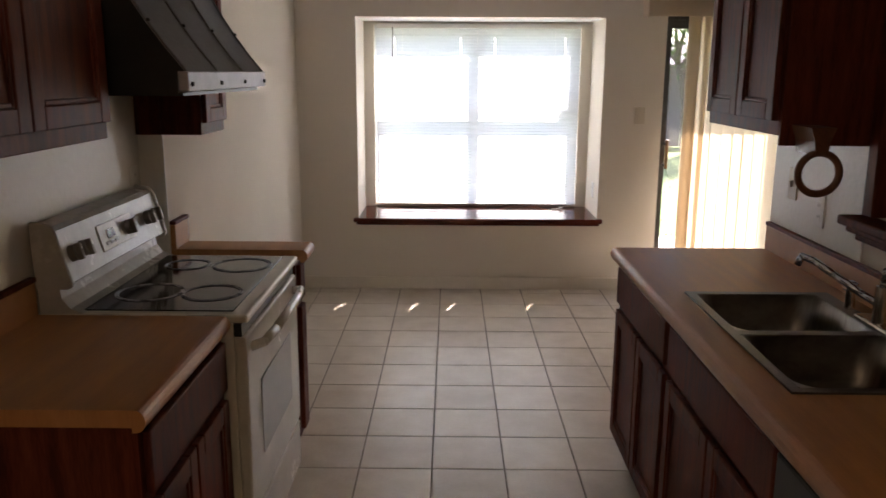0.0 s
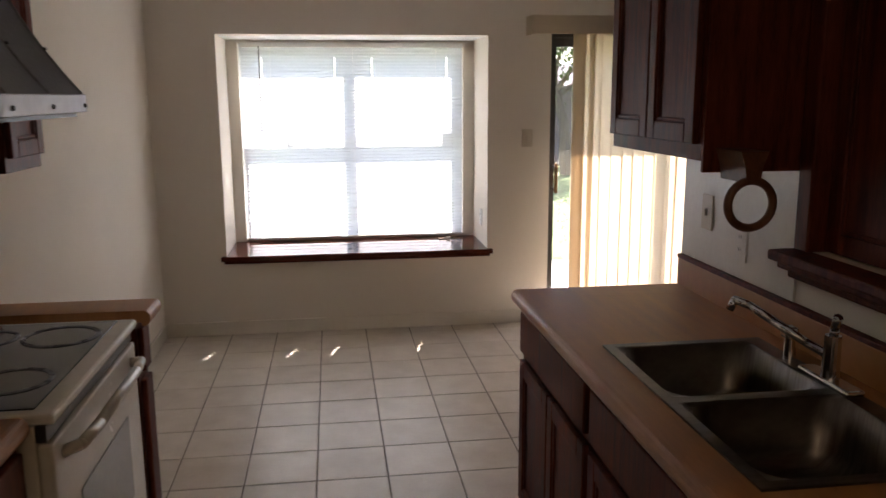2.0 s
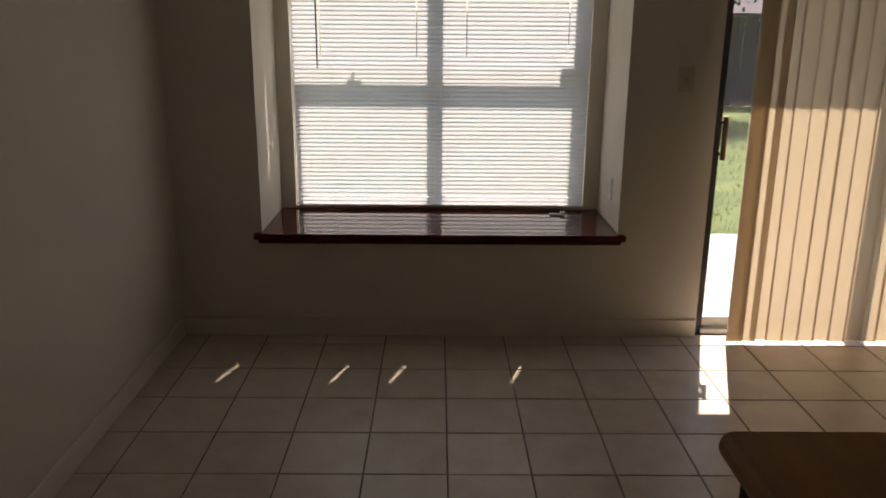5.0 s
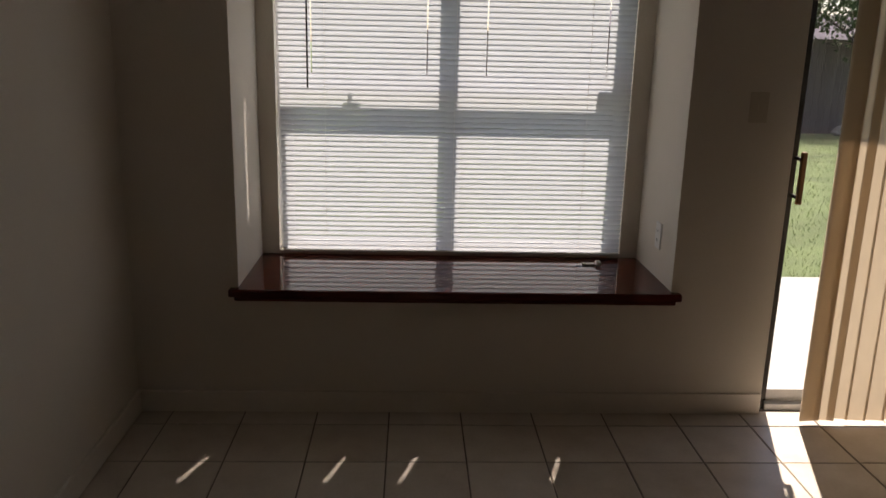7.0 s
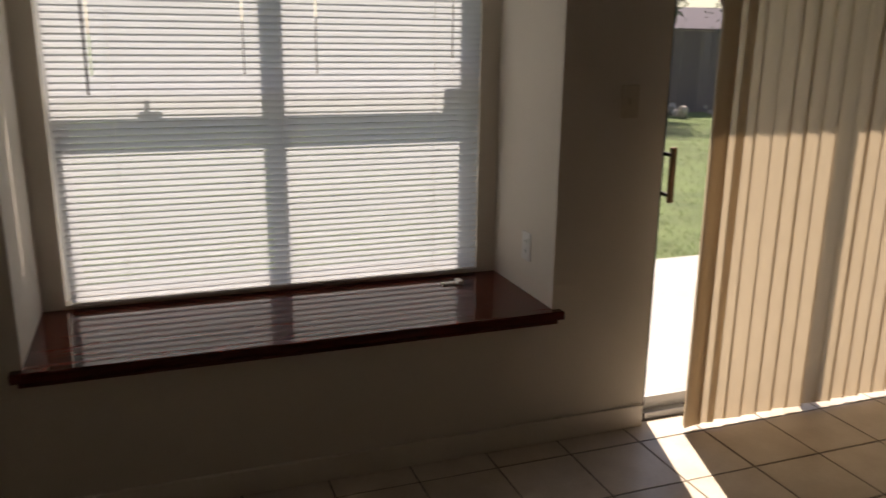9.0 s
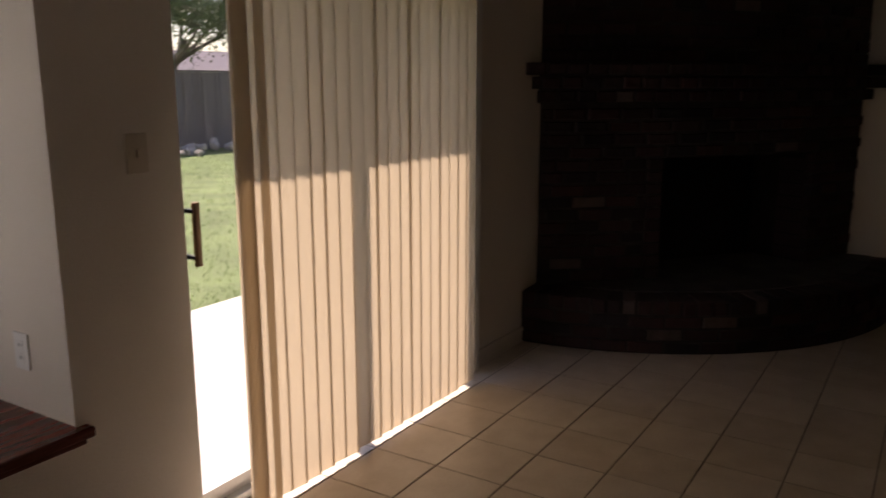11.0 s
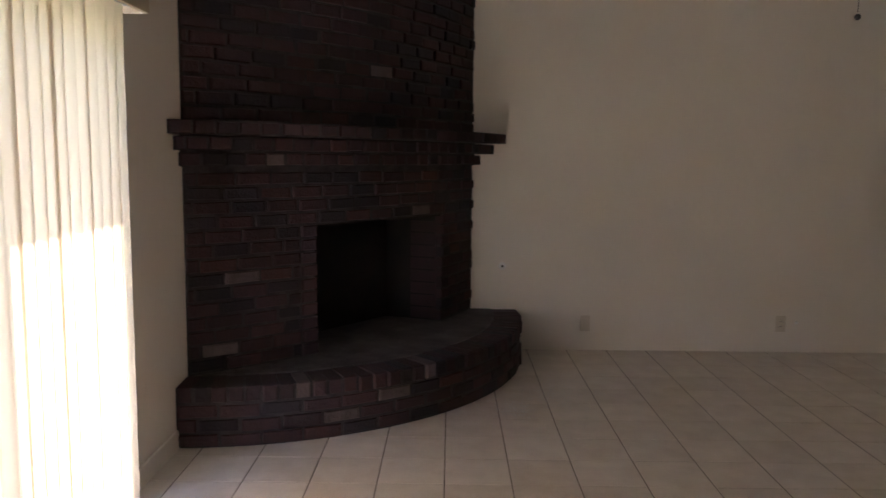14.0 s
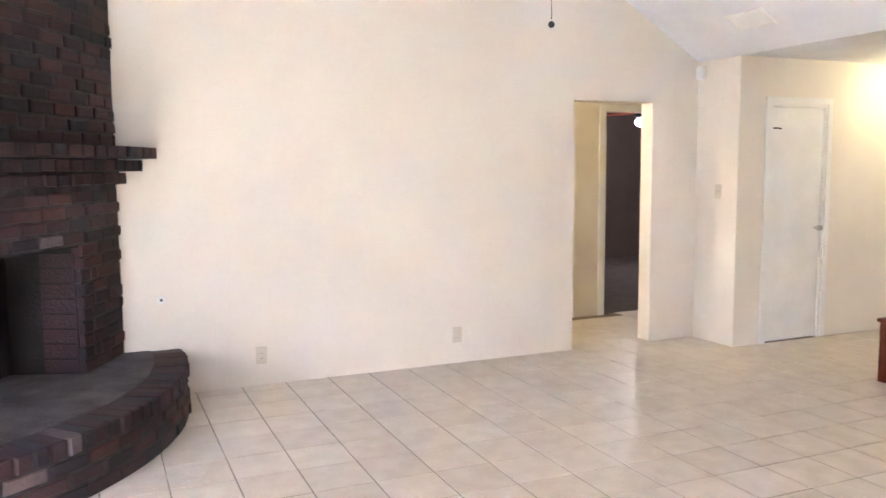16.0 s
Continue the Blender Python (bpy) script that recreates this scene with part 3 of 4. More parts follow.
# ---- sink and tap ----
sink = thing("sink", "double-bowl stainless steel sink with worn rim", "sink", (0.77, -2.77, 0.92))
bm = nb()
sx0, sx1, sy0, sy1 = SINK
mid = (sy0 + sy1) / 2
bowls = ((sx0 + .028, sx1 - .05, sy0 + .028, mid - .018), (sx0 + .028, sx1 - .05, mid + .018, sy1 - .028))


def round_rect(x0, x1, y0, y1, r, n=5):
    pts = []
    for cx, cy, a0 in ((x1 - r, y1 - r, 0), (x0 + r, y1 - r, 90), (x0 + r, y0 + r, 180), (x1 - r, y0 + r, 270)):
        for i in range(n + 1):
            a = radians(a0 + 90 * i / n)
            pts.append((cx + r * math.cos(a), cy + r * math.sin(a)))
    return pts


for b in ((sx0, sx0 + .028, sy0, sy1), (sx1 - .05, sx1, sy0, sy1), (sx0 + .028, sx1 - .05, sy0, sy0 + .028), (sx0 + .028, sx1 - .05, mid - .018, mid + .018), (sx0 + .028, sx1 - .05, sy1 - .028, sy1)):
    box(bm, *b, .919, .925)
part("rim", bm, STEEL, sink)
for x0, x1, y0, y1 in bowls:
    bm = nb()
    loops = []
    for inset, z, r in ((-.002, .925, .012), (.004, .921, .07), (.014, .80, .07), (.03, .765, .07), (.07, .755, .05)):
        loops.append([bm.verts.new((px, py, z)) for px, py in round_rect(x0 + inset, x1 - inset, y0 + inset, y1 - inset, r)])
    for a, b in zip(loops, loops[1:]):
        for i in range(len(a)):
            j = (i + 1) % len(a)
            bm.faces.new((a[i], a[j], b[j], b[i]))
    bm.faces.new(loops[-1])
    bowl = part("bowl", bm, STEEL, sink, smooth=True)
    part("drain", ring(nb(), ((x0 + x1) / 2, (y0 + y1) / 2, .757), .036, .006), CHROME, bowl)
tap = thing("tap", "chrome kitchen tap with long swivel spout", "tap", (0.975, -2.74, 0.925))
part("base_plate", box(nb(), .95, 1.0, -2.84, -2.64, .925, .94, bevel=.006), CHROME, tap)
part("column", tube(nb(), (.975, -2.74, .93), (.975, -2.74, 1.045), .022, .019, 18), CHROME, tap)
bm = nb()
rod(bm, [(.975, -2.74, .99), (.945, -2.68, 1.01), (.90, -2.60, 1.045), (.865, -2.54, 1.072), (.845, -2.505, 1.078), (.838, -2.495, 1.05)], .011, 12)
part("spout", bm, CHROME, tap, smooth=True)
bm = nb()
rod(bm, [(.975, -2.74, 1.04), (.97, -2.75, 1.065), (.955, -2.78, 1.10)], .011, 10)
part("lever", bm, CHROME, tap, smooth=True)
sp = thing("sprayer", "chrome side sprayer beside the tap", "sprayer", (0.98, -2.55, 0.92))
part("body", tube(nb(), (.985, -2.55, .925), (.982, -2.55, .98), .016, .013, 14), CHROME, sp)
part("head", box(nb(), .962, .998, -2.57, -2.53, .98, 1.012, bevel=.008), CHROME, sp)

# ---- pass-through trim, towel ring ----
pt = thing("pass_through_frame", "dark cherry moulded frame around the pass-through", "frame", (XP0, (PY0 + PY1) / 2, PZ0))
for y0, y1, z0, z1 in ((PY1 - .01, PY1 + .055, PZ0, PZ1 + .06), (PY0 - .05, PY0 + .01, PZ0, PZ1 + .06), (PY0 + .01, PY1 - .01, PZ1, PZ1 + .06)):
    part("casing", box(nb(), XP0 - .022, XP1 + .02, y0, y1, z0, z1, bevel=.006), WOOD, pt)
ledge = part("ledge", box(nb(), XP0 - .09, XP1 + .06, PY0 - .08, PY1 + .07, PZ0 - .03, PZ0, bevel=.008), WOOD, pt)
part("moulding", box(nb(), XP0 - .06, XP0, PY0 - .06, PY1 + .07, PZ0 - .055, PZ0 - .03, bevel=.008), WOOD, ledge)
part("moulding", box(nb(), XP0 - .035, XP0, PY0 - .05, PY1 + .055, PZ0 - .08, PZ0 - .055, bevel=.008), WOOD, ledge)
for k in range(4):
    w = (PY1 - PY0 - .03) / 4
    y0 = PY0 + .012 + k * (w + .002)
    sh = thing("shutter", "closed dark cherry shutter panel in the pass-through", "shutter", (XP0 + .05, y0 + w / 2, PZ0), "pass-through shutters")
    framed_door("panel_frame", sh, XP0 + .05, -1, y0, y0 + w, PZ0 + .004, PZ1 - .004)
    part("backing", box(nb(), XP0 + .0505, XP0 + .06, y0, y0 + w, PZ0 + .004, PZ1 - .004), WOOD, sh)
    if k in (1, 3):
        ky = y0 + (.06 if k == 3 else w - .06)
        part("knob", tube(nb(), (XP0 + .03, ky, 1.42), (XP0 + .002, ky, 1.42), .008, .014, 14), CHROME, sh, "small metal knob")
tr = thing("towel_ring", "brown wooden towel ring hanging from the cabinet", "towel ring", (0.84, -2.50, 1.42))
part("ring", ring(nb(), (0.856, -2.53, 1.335), .061, .011, "Y", 44, 12), RINGWOOD, tr, smooth=True)
part("mount", prism(nb(), [(.818, 1.47), (.894, 1.47), (.880, 1.43), (.873, 1.39), (.838, 1.39), (.832, 1.43)], -2.54, -2.4005, "y"), RINGWOOD, tr)


# ---- plates on walls ----
def plate(name, label, category, centre, normal, w, h, material, kind):
    """A switch or outlet plate; normal is '+x', '-x' or '-y'."""
    p = thing(name, label, category, centre, "wall plates")
    def b(u0, u1, v0, v1, d0, d1, bev=.0):
        if normal == "-y":
            return box(nb(), centre[0] + u0, centre[0] + u1, centre[1] - d1, centre[1] - d0, centre[2] + v0, centre[2] + v1, bevel=bev)
        if normal == "+y":
            return box(nb(), centre[0] + u0, centre[0] + u1, centre[1] + d0, centre[1] + d1, centre[2] + v0, centre[2] + v1, bevel=bev)
        sgn = 1 if normal == "+x" else -1
        x0, x1 = sorted((centre[0] + sgn * d0, centre[0] + sgn * d1))
        return box(nb(), x0, x1, centre[1] + u0, centre[1] + u1, centre[2] + v0, centre[2] + v1, bevel=bev)
    cover = part("cover", b(-w / 2, w / 2, -h / 2, h / 2, 0, .006, .002), material, p)
    if kind == "switch":
        part("toggle", b(-.005, .005, -.012, .012, .006, .016, .002), material, cover)
    elif kind == "outlet":
        for v in (-.02, .02):
            face = part("socket", b(-.016, .016, v - .014, v + .014, .006, .008, .001), material, cover)
            for u in (-.006, .006):
                part("slot", b(u - .001, u + .001, v - .005, v + .006, .008, .0085), DARKHOLE, cover)
    return p


plate("light_switch", "almond light switch on the cream wall", "switch", (1.147, YN, 1.32), "-y", .075, .12, PLATE, "switch")
plate("wall_outlet", "white outlet in the alcove's side wall", "outlet", (AX1, 1.27, .74), "-x", .072, .115, WHITEPLATE, "outlet")
plate("light_switch", "almond switch plate beside the sink", "switch", (XP0 - .006, -1.86, 1.215), "-x", .075, .12, PLATE, "switch")
plate("wall_outlet", "white outlet on the panel above the worktop", "outlet", (XP0 - .006, -2.10, 1.15), "-x", .072, .115, WHITEPLATE, "outlet")
plate("wall_outlet", "white outlet behind the stove", "outlet", (XK + .006, -1.845, 1.21), "+x", .072, .115, WHITEPLATE, "outlet")
plate("wall_outlet", "almond outlet low on the gable wall", "outlet", (XE, -1.36, .21), "-x", .075, .12, PLATE, "outlet")
plate("wall_outlet", "almond outlet low on the gable wall", "outlet", (XE, -2.85, .22), "-x", .075, .12, PLATE, "outlet")
plate("light_switch", "almond switch on the short return wall", "switch", (5.66, YLOW, 1.28), "+y", .075, .12, PLATE, "switch")
jack = thing("gas_valve", "small white gas key plate on the wall", "valve plate", (XE, -.72, .645))
part("plate", tube(nb(), (XE, -.72, .645), (XE - .006, -.72, .645), .03, .028, 20), WHITEPLATE, jack)
part("key_hole", tube(nb(), (XE - .006, -.72, .645), (XE - .009, -.72, .645), .01, .01, 12), DARKHOLE, jack)
det = thing("alarm_sensor", "small white corner alarm sensor near the ceiling", "sensor", (5.87, YLOW + .04, 2.28))
part("body", box(nb(), 5.83, 5.90, YLOW + .005, YLOW + .06, 2.22, 2.33, bevel=.012), WHITEPLATE, det)
cj = thing("cable_jack", "tiny white cable jack on the wall", "jack", (XE, -2.97, .23))
part("cap", tube(nb(), (XE, -2.97, .23), (XE - .012, -2.97, .23), .012, .009, 12), WHITEPLATE, cj)

# ---- window, sill and blind ----
win = tagged(new("window_1"), "white two-by-two pane window behind the blind", "window", kind="structure")
win.location = ((WX0 + WX1) / 2, AY + .09, WZ0)
WM, WH = -0.03, 1.325
bm = nb()
for b in ((WX0, WX0 + .03, WZ0, WZ1), (WX1 - .05, WX1, WZ0, WZ1), (WX0 + .03, WX1 - .05, WZ0, WZ0 + .04), (WX0 + .03, WX1 - .05, WZ1 - .05, WZ1)):
    box(bm, b[0], b[1], AY + .06, AY + .12, b[2], b[3])
part("window_frame", bm, VINYL, win)
part("sash_stile", box(nb(), WX0 + .03, WX0 + .062, AY + .065, AY + .115, WZ0 + .04, WH - .023), VINYL, win)
part("mullion", box(nb(), WM - .035, WM + .035, AY + .065, AY + .115, WZ0 + .04, WZ1 - .05), VINYL, win)
part("meeting_rail", box(nb(), WX0 + .03, WM - .035, AY + .065, AY + .115, WH - .023, WH + .023), VINYL, win)
part("meeting_rail", box(nb(), WM + .035, WX1 - .05, AY + .065, AY + .115, WH - .023, WH + .023), VINYL, win)
for a, b in ((WX0 + .03, WM - .035), (WM + .035, WX1 - .05)):
    for c, d in ((WZ0 + .04, WH - .03), (WH + .03, WZ1 - .05)):
        g = part("pane", box(nb(), a, b, AY + .088, AY + .092, c, d), GLASS, win)
        g.visible_shadow = False
part("sash_latch", box(nb(), WX1 - .13, WX1 - .05, AY + .07, AY + .10, WH + .05, WH + .13, bevel=.005), VINYL, win)
part("sash_lock", box(box(nb(), -.52, -.44, AY + .055, AY + .085, WH + .0232, WH + .032, bevel=.003), -.50, -.485, AY + .04, AY + .06, WH + .026, WH + .05, bevel=.002), VINYL, win)
seat = thing("window_sill", "polished dark cherry window seat board", "window sill", ((AX0 + AX1) / 2, 1.3, AZ0))
part("board", box(nb(), AX0, AX1, YN - .02, AY, AZ0 - .03, AZ0), SILLWOOD, seat)
part("nosing", box(nb(), AX0 - .035, AX1 + .035, YN - .045, YN - .001, AZ0 - .032, AZ0 + .001, bevel=.007), SILLWOOD, seat)
part("moulding", box(nb(), AX0 - .015, AX1 + .015, YN - .03, YN - .001, AZ0 - .052, AZ0 - .033, bevel=.006), SILLWOOD, seat)
blind = thing("venetian_blind", "closed white venetian blind glowing with sunlight", "blind", (0, AY - .02, AZ0))
BX0, BX1, BY, PITCH = WX0 + .020, WX1 - .005, AY - .005, .0235
part("head_rail", box(nb(), BX0, BX1, BY - .02, BY + .02, WZ1 - .028, WZ1 + .006, bevel=.002), WHITE, blind)
part("bottom_rail", box(nb(), BX0, BX1, BY - .014, BY + .014, AZ0 + .012, AZ0 + .026, bevel=.003), WHITE, blind)
CUTS = (-0.68, -0.16, 0.11, 0.66)


def slat_mesh(name, cuts):
    """A curved slat about its middle line, with cord slots where cuts says."""
    bm = nb()
    edges = [BX0] + [e for c in cuts for e in (c - .0028, c + .0028)] + [BX1]
    for x0, x1 in zip(edges[::2], edges[1::2]):
        row = []
        for i in range(5):
            u = (i - 2) / 2
            y, z = .0125 * u, .0022 * (1 - u * u)
            row.append((bm.verts.new((x0, y, z)), bm.verts.new((x1, y, z))))
        for a, b in zip(row, row[1:]):
            bm.faces.new((a[0], a[1], b[1], b[0]))
    me = bpy.data.meshes.new(name)
    bm.to_mesh(me)
    bm.free()
    me.materials.append(SLAT)
    return me


plain_slat, cut_slat = slat_mesh("slat", ()), slat_mesh("slat", CUTS)
z, count = AZ0 + .036, 0
rng = random.Random(4)
while z < WZ1 - .035:
    ob = new("slat", cut_slat if 1.40 < z < 1.90 else plain_slat)
    ob.parent, ob.matrix_parent_inverse = blind, Matrix.Translation(-blind.location)
    ob.matrix_basis = pose(0, BY, z, -69 + rng.uniform(-2, 2), 0, 0)
    z += PITCH
for cx in (-.62, -.03, .58):
    part("ladder_cord", tube(nb(), (cx, BY - .013, AZ0 + .02), (cx, BY - .013, WZ1 - .03), .0012, .0012, 6), WHITE, blind)
part("wand", tube(nb(), (BX0 + .13, BY - .03, 1.33), (BX0 + .13, BY - .025, WZ1 - .02), .004, .004, 8), BRONZE, blind, "thin dark tilt wand")
lt = thing("blind_bracket", "small white plastic blind bracket lying on the sill", "bracket", (.62, 1.45, AZ0))
bm = nb()
box(bm, .58, .66, 1.44, 1.47, AZ0, AZ0 + .008, bevel=.002)
box(bm, .64, .665, 1.43, 1.475, AZ0, AZ0 + .018, bevel=.003)
part("body", bm, PAPER, lt)

# ---- sliding door and vertical blind ----
sd = tagged(new("door_1"), "sliding glass patio door with dark bronze frame", "sliding door", kind="structure")
sd.location = ((SX0 + SX1) / 2, YN + .09, 0)
bm = nb()
for b in ((SX0, SX0 + .035, 0, SZ1), (SX1 - .035, SX1, 0, SZ1), (SX0 + .035, SX1 - .035, SZ1 - .04, SZ1)):
    box(bm, b[0], b[1], YN + .05, YN + .149, b[2], b[3])
part("door_frame", bm, BRONZE, sd)
part("track", box(nb(), SX0 + .035, SX1 - .035, YN + .03, YN + .149, -.004, .03, bevel=.004), ALU, sd, "grey aluminium floor track")
DM = (SX0 + SX1) / 2 - .045
for x0, x1, y in ((SX0 + .035, DM + .04, YN + .065), (DM - .04, SX1 - .035, YN + .105)):
    bm = nb()
    for b in ((x0, x0 + .018 if y < YN + .08 else x0 + .06, .03, SZ1 - .04), (x1 - .06, x1, .03, SZ1 - .04)):
        box(bm, b[0], b[1], y, y + .035, b[2], b[3])
    box(bm, x0 + .018, x1 - .06, y, y + .035, SZ1 - .10, SZ1 - .04)
    leaf = part("sash", bm, BRONZE, sd)
    part("bottom_rail", box(nb(), x0 + .018, x1 - .06, y, y + .035, .03, .085), ALU, leaf, "grey aluminium bottom rail")
    g = part("pane", box(nb(), x0 + .02, x1 - .06, y + .015, y + .019, .085, SZ1 - .10), GLASS, leaf)
    g.visible_shadow = False
hd = part("handle", box(nb(), SX0 + .040, SX0 + .062, YN - .005, YN + .015, .93, 1.145, bevel=.004), HANDLEWOOD, sd, "brown wooden pull handle")
for hz in (.96, 1.115):
    part("bracket", box(nb(), SX0 + .036, SX0 + .05, YN + .005, YN + .066, hz - .007, hz + .007, bevel=.002), BRONZE, hd)
setting("door_trim", [(SX1, SX1 + .07, YN - .035, YN + .0, 0, SZ1 + .07)], WHITE, "white painted casing beside the sliding door", "trim", bevel=.006)
vb = thing("vertical_blind", "cream vertical blind drawn across the patio door", "blind", (2.2, .93, 0))
val = part("valance", box(nb(), 1.13, 3.10, .865, .88, 2.01, 2.13, bevel=.003), VANE, vb, "cream valance")
part("return_board", box(nb(), 1.13, 1.145, .88, YN - .002, 2.01, 2.13), VANE, val)
part("return_board", box(nb(), 3.085, 3.10, .88, YN - .002, 2.01, 2.13), VANE, val)
part("head_track", box(nb(), 1.36, 3.05, .915, .955, 2.03, 2.06, bevel=.004), ALU, vb)
bm = nb()
row = []
for i in range(7):
    u = (i - 3) / 3
    row.append((bm.verts.new((.0445 * u, .003 * (1 - u * u), .022)), bm.verts.new((.0445 * u, .003 * (1 - u * u), 2.03))))
for a, b in zip(row, row[1:]):
    bm.faces.new((a[0], b[0], b[1], a[1]))
vane = bpy.data.meshes.new("vane")
bm.to_mesh(vane)
bm.free()
vane.materials.append(VANE)
for p in vane.polygons:
    p.use_smooth = True
rng = random.Random(8)
NV = 18
for i in range(NV):
    x = 1.60 + (2.955 - 1.60) * i / (NV - 1)
    ob = new("vane", vane)
    ob.parent, ob.matrix_parent_inverse = vb, Matrix.Translation(-vb.location)
    turn = -6 + rng.uniform(-.8, .8)
    ob.matrix_basis = pose(x, .935, rng.uniform(-.004, .004), 0, rng.uniform(-.25, .25), turn)


for x, y, turn in ((1.475, .925, 6), (1.482, .940, 4), (1.540, .935, -8)):
    ob = new("vane", vane)
    ob.parent, ob.matrix_parent_inverse = vb, Matrix.Translation(-vb.location)
    ob.matrix_basis = pose(x, y, rng.uniform(-.004, .004), 0, rng.uniform(-.2, .2), turn)

# ---- corner fireplace ----
def arc(a, b, sag, n=160):
    """Points of a circular arc from a to b that bows out by sag, to the right of the way from a to b."""
    a, b = Vector(a), Vector(b)
    half, d = (b - a).length / 2, (b - a).normalized()
    out = Vector((d.y, -d.x))
    r = (half * half + sag * sag) / (2 * sag)
    mid = (a + b) / 2 - out * (r - sag)
    pts = []
    for i in range(n + 1):
        u = -half + 2 * half * i / n
        pts.append(mid + d * u + out * math.sqrt(max(r * r - u * u, 0)))
    return pts


class Course:
    """A line of points measured by its length."""
    def __init__(self, pts):
        self.pts, self.s = pts, [0.0]
        for p, q in zip(pts, pts[1:]):
            self.s.append(self.s[-1] + (q - p).length)
        self.length = self.s[-1]

    def at(self, s):
        i = max(1, min(len(self.s) - 1, int(np.searchsorted(self.s, s))))
        f = (s - self.s[i - 1]) / max(self.s[i] - self.s[i - 1], 1e-9)
        p = self.pts[i - 1].lerp(self.pts[i], f)
        d = (self.pts[i] - self.pts[i - 1]).normalized()
        return p, math.degrees(math.atan2(d.y, d.x))

    def nearest(self, x, y):
        k = min(range(len(self.pts)), key=lambda i: (self.pts[i] - Vector((x, y))).length)
        return self.s[k]

    def cut(self, s0, s1):
        return [p for p, s in zip(self.pts, self.s) if s0 <= s <= s1]


def brick_mesh(k, material=None):
    """A unit brick with worn, uneven edges: length along x, out along -y."""
    r = random.Random(k)
    bm = nb()
    made = bmesh.ops.create_cube(bm, size=1.0)["verts"]
    for v in made:
        if v.co.y < 0:
            v.co.x *= r.uniform(.955, 1.0)
            v.co.z *= r.uniform(.90, 1.0)
            v.co.y *= r.uniform(.9, 1.05)
    bmesh.ops.bevel(bm, geom=[e for e in bm.edges if sum(v.co.y < 0 for v in e.verts) == 2], offset=.07, segments=1, affect="EDGES")
    me = bpy.data.meshes.new("brick")
    bm.to_mesh(me)
    bm.free()
    me.materials.append(material or BRICK)
    return me


BRICKS = [brick_mesh(k) for k in range(6)]
PALE = [brick_mesh(k, PALEBRICK) for k in range(3)]
RUST = [brick_mesh(k + 3, RUSTBRICK) for k in range(3)]
BLACKENED = [brick_mesh(k + 1, BLACKBRICK) for k in range(3)]
brng = random.Random(11)


def lay(parent, course, s0, s1, z, height, length, proud=.012, deep=.06, offset=0.0, name="brick"):
    """Lays bricks along a course between s0 and s1 at height z."""
    s = s0 - offset
    while s < s1 - .02:
        a, b = max(s, s0), min(s + length, s1)
        if b - a > .03:
            p, ang = course.at((a + b) / 2)
            pick = brng.random()
            kinds = PALE if pick < .018 else RUST if pick < .10 else BLACKENED if pick < .30 else BRICKS
            ob = new(name, kinds[brng.randrange(len(kinds))])
            ob.parent = parent
            extra = brng.uniform(-.010, .008)
            turn = pose(p.x, p.y, z + height / 2 + brng.uniform(-.003, .003), 0, brng.uniform(-.9, .9), ang + brng.uniform(-1.2, 1.2)) @ Matrix.Translation((0, deep / 2 - proud - extra, 0))
            ob.matrix_basis = turn @ Matrix.Diagonal((b - a - brng.uniform(.008, .016), deep, height - brng.uniform(.009, .016), 1))
        s += length


fp = thing("fireplace", "dark red brick corner fireplace with curved hearth", "fireplace", (4.9, .1, 0))
CORNER = Vector((XE, YN))
hearth_line = Course(arc((3.76, YN), (XE, -.82), .62))
breast_line = Course(arc((3.95, YN), (XE, -.48), .17))
HT, MZ0, MZ1, FBZ = .32, 1.405, 1.64, 1.07
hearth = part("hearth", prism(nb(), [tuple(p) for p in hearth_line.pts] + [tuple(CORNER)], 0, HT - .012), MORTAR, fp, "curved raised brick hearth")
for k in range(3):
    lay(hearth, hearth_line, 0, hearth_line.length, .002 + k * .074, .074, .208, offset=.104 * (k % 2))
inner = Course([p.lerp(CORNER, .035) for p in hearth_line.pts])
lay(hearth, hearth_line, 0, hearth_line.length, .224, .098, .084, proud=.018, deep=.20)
slab = part("hearth_top", prism(nb(), [tuple(p.lerp(CORNER, .10)) for p in hearth_line.pts] + [tuple(CORNER)], HT - .012, HT - .004), HEARTHTOP, hearth)
f0, f1 = breast_line.nearest(4.46, .46), breast_line.nearest(5.44, -.28)
p0, p1 = breast_line.at(f0)[0], breast_line.at(f1)[0]
along = (p1 - p0).normalized()
inward = Vector((-along.y, along.x))
q0, q1 = p0 + inward * .42 + along * .10, p1 + inward * .42 - along * .10
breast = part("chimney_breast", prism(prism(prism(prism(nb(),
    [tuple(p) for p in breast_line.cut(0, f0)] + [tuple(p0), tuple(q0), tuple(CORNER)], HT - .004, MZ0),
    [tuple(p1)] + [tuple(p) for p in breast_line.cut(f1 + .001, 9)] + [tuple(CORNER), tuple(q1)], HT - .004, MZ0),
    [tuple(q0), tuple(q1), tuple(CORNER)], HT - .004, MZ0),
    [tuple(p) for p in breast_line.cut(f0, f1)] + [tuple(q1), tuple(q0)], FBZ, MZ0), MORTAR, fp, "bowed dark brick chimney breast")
lining = part("firebox_roof", prism(nb(), [tuple(p0), tuple(q0), tuple(q1), tuple(p1)], FBZ - .012, FBZ - .002), SOOT, breast, "black soot-stained firebox lining")
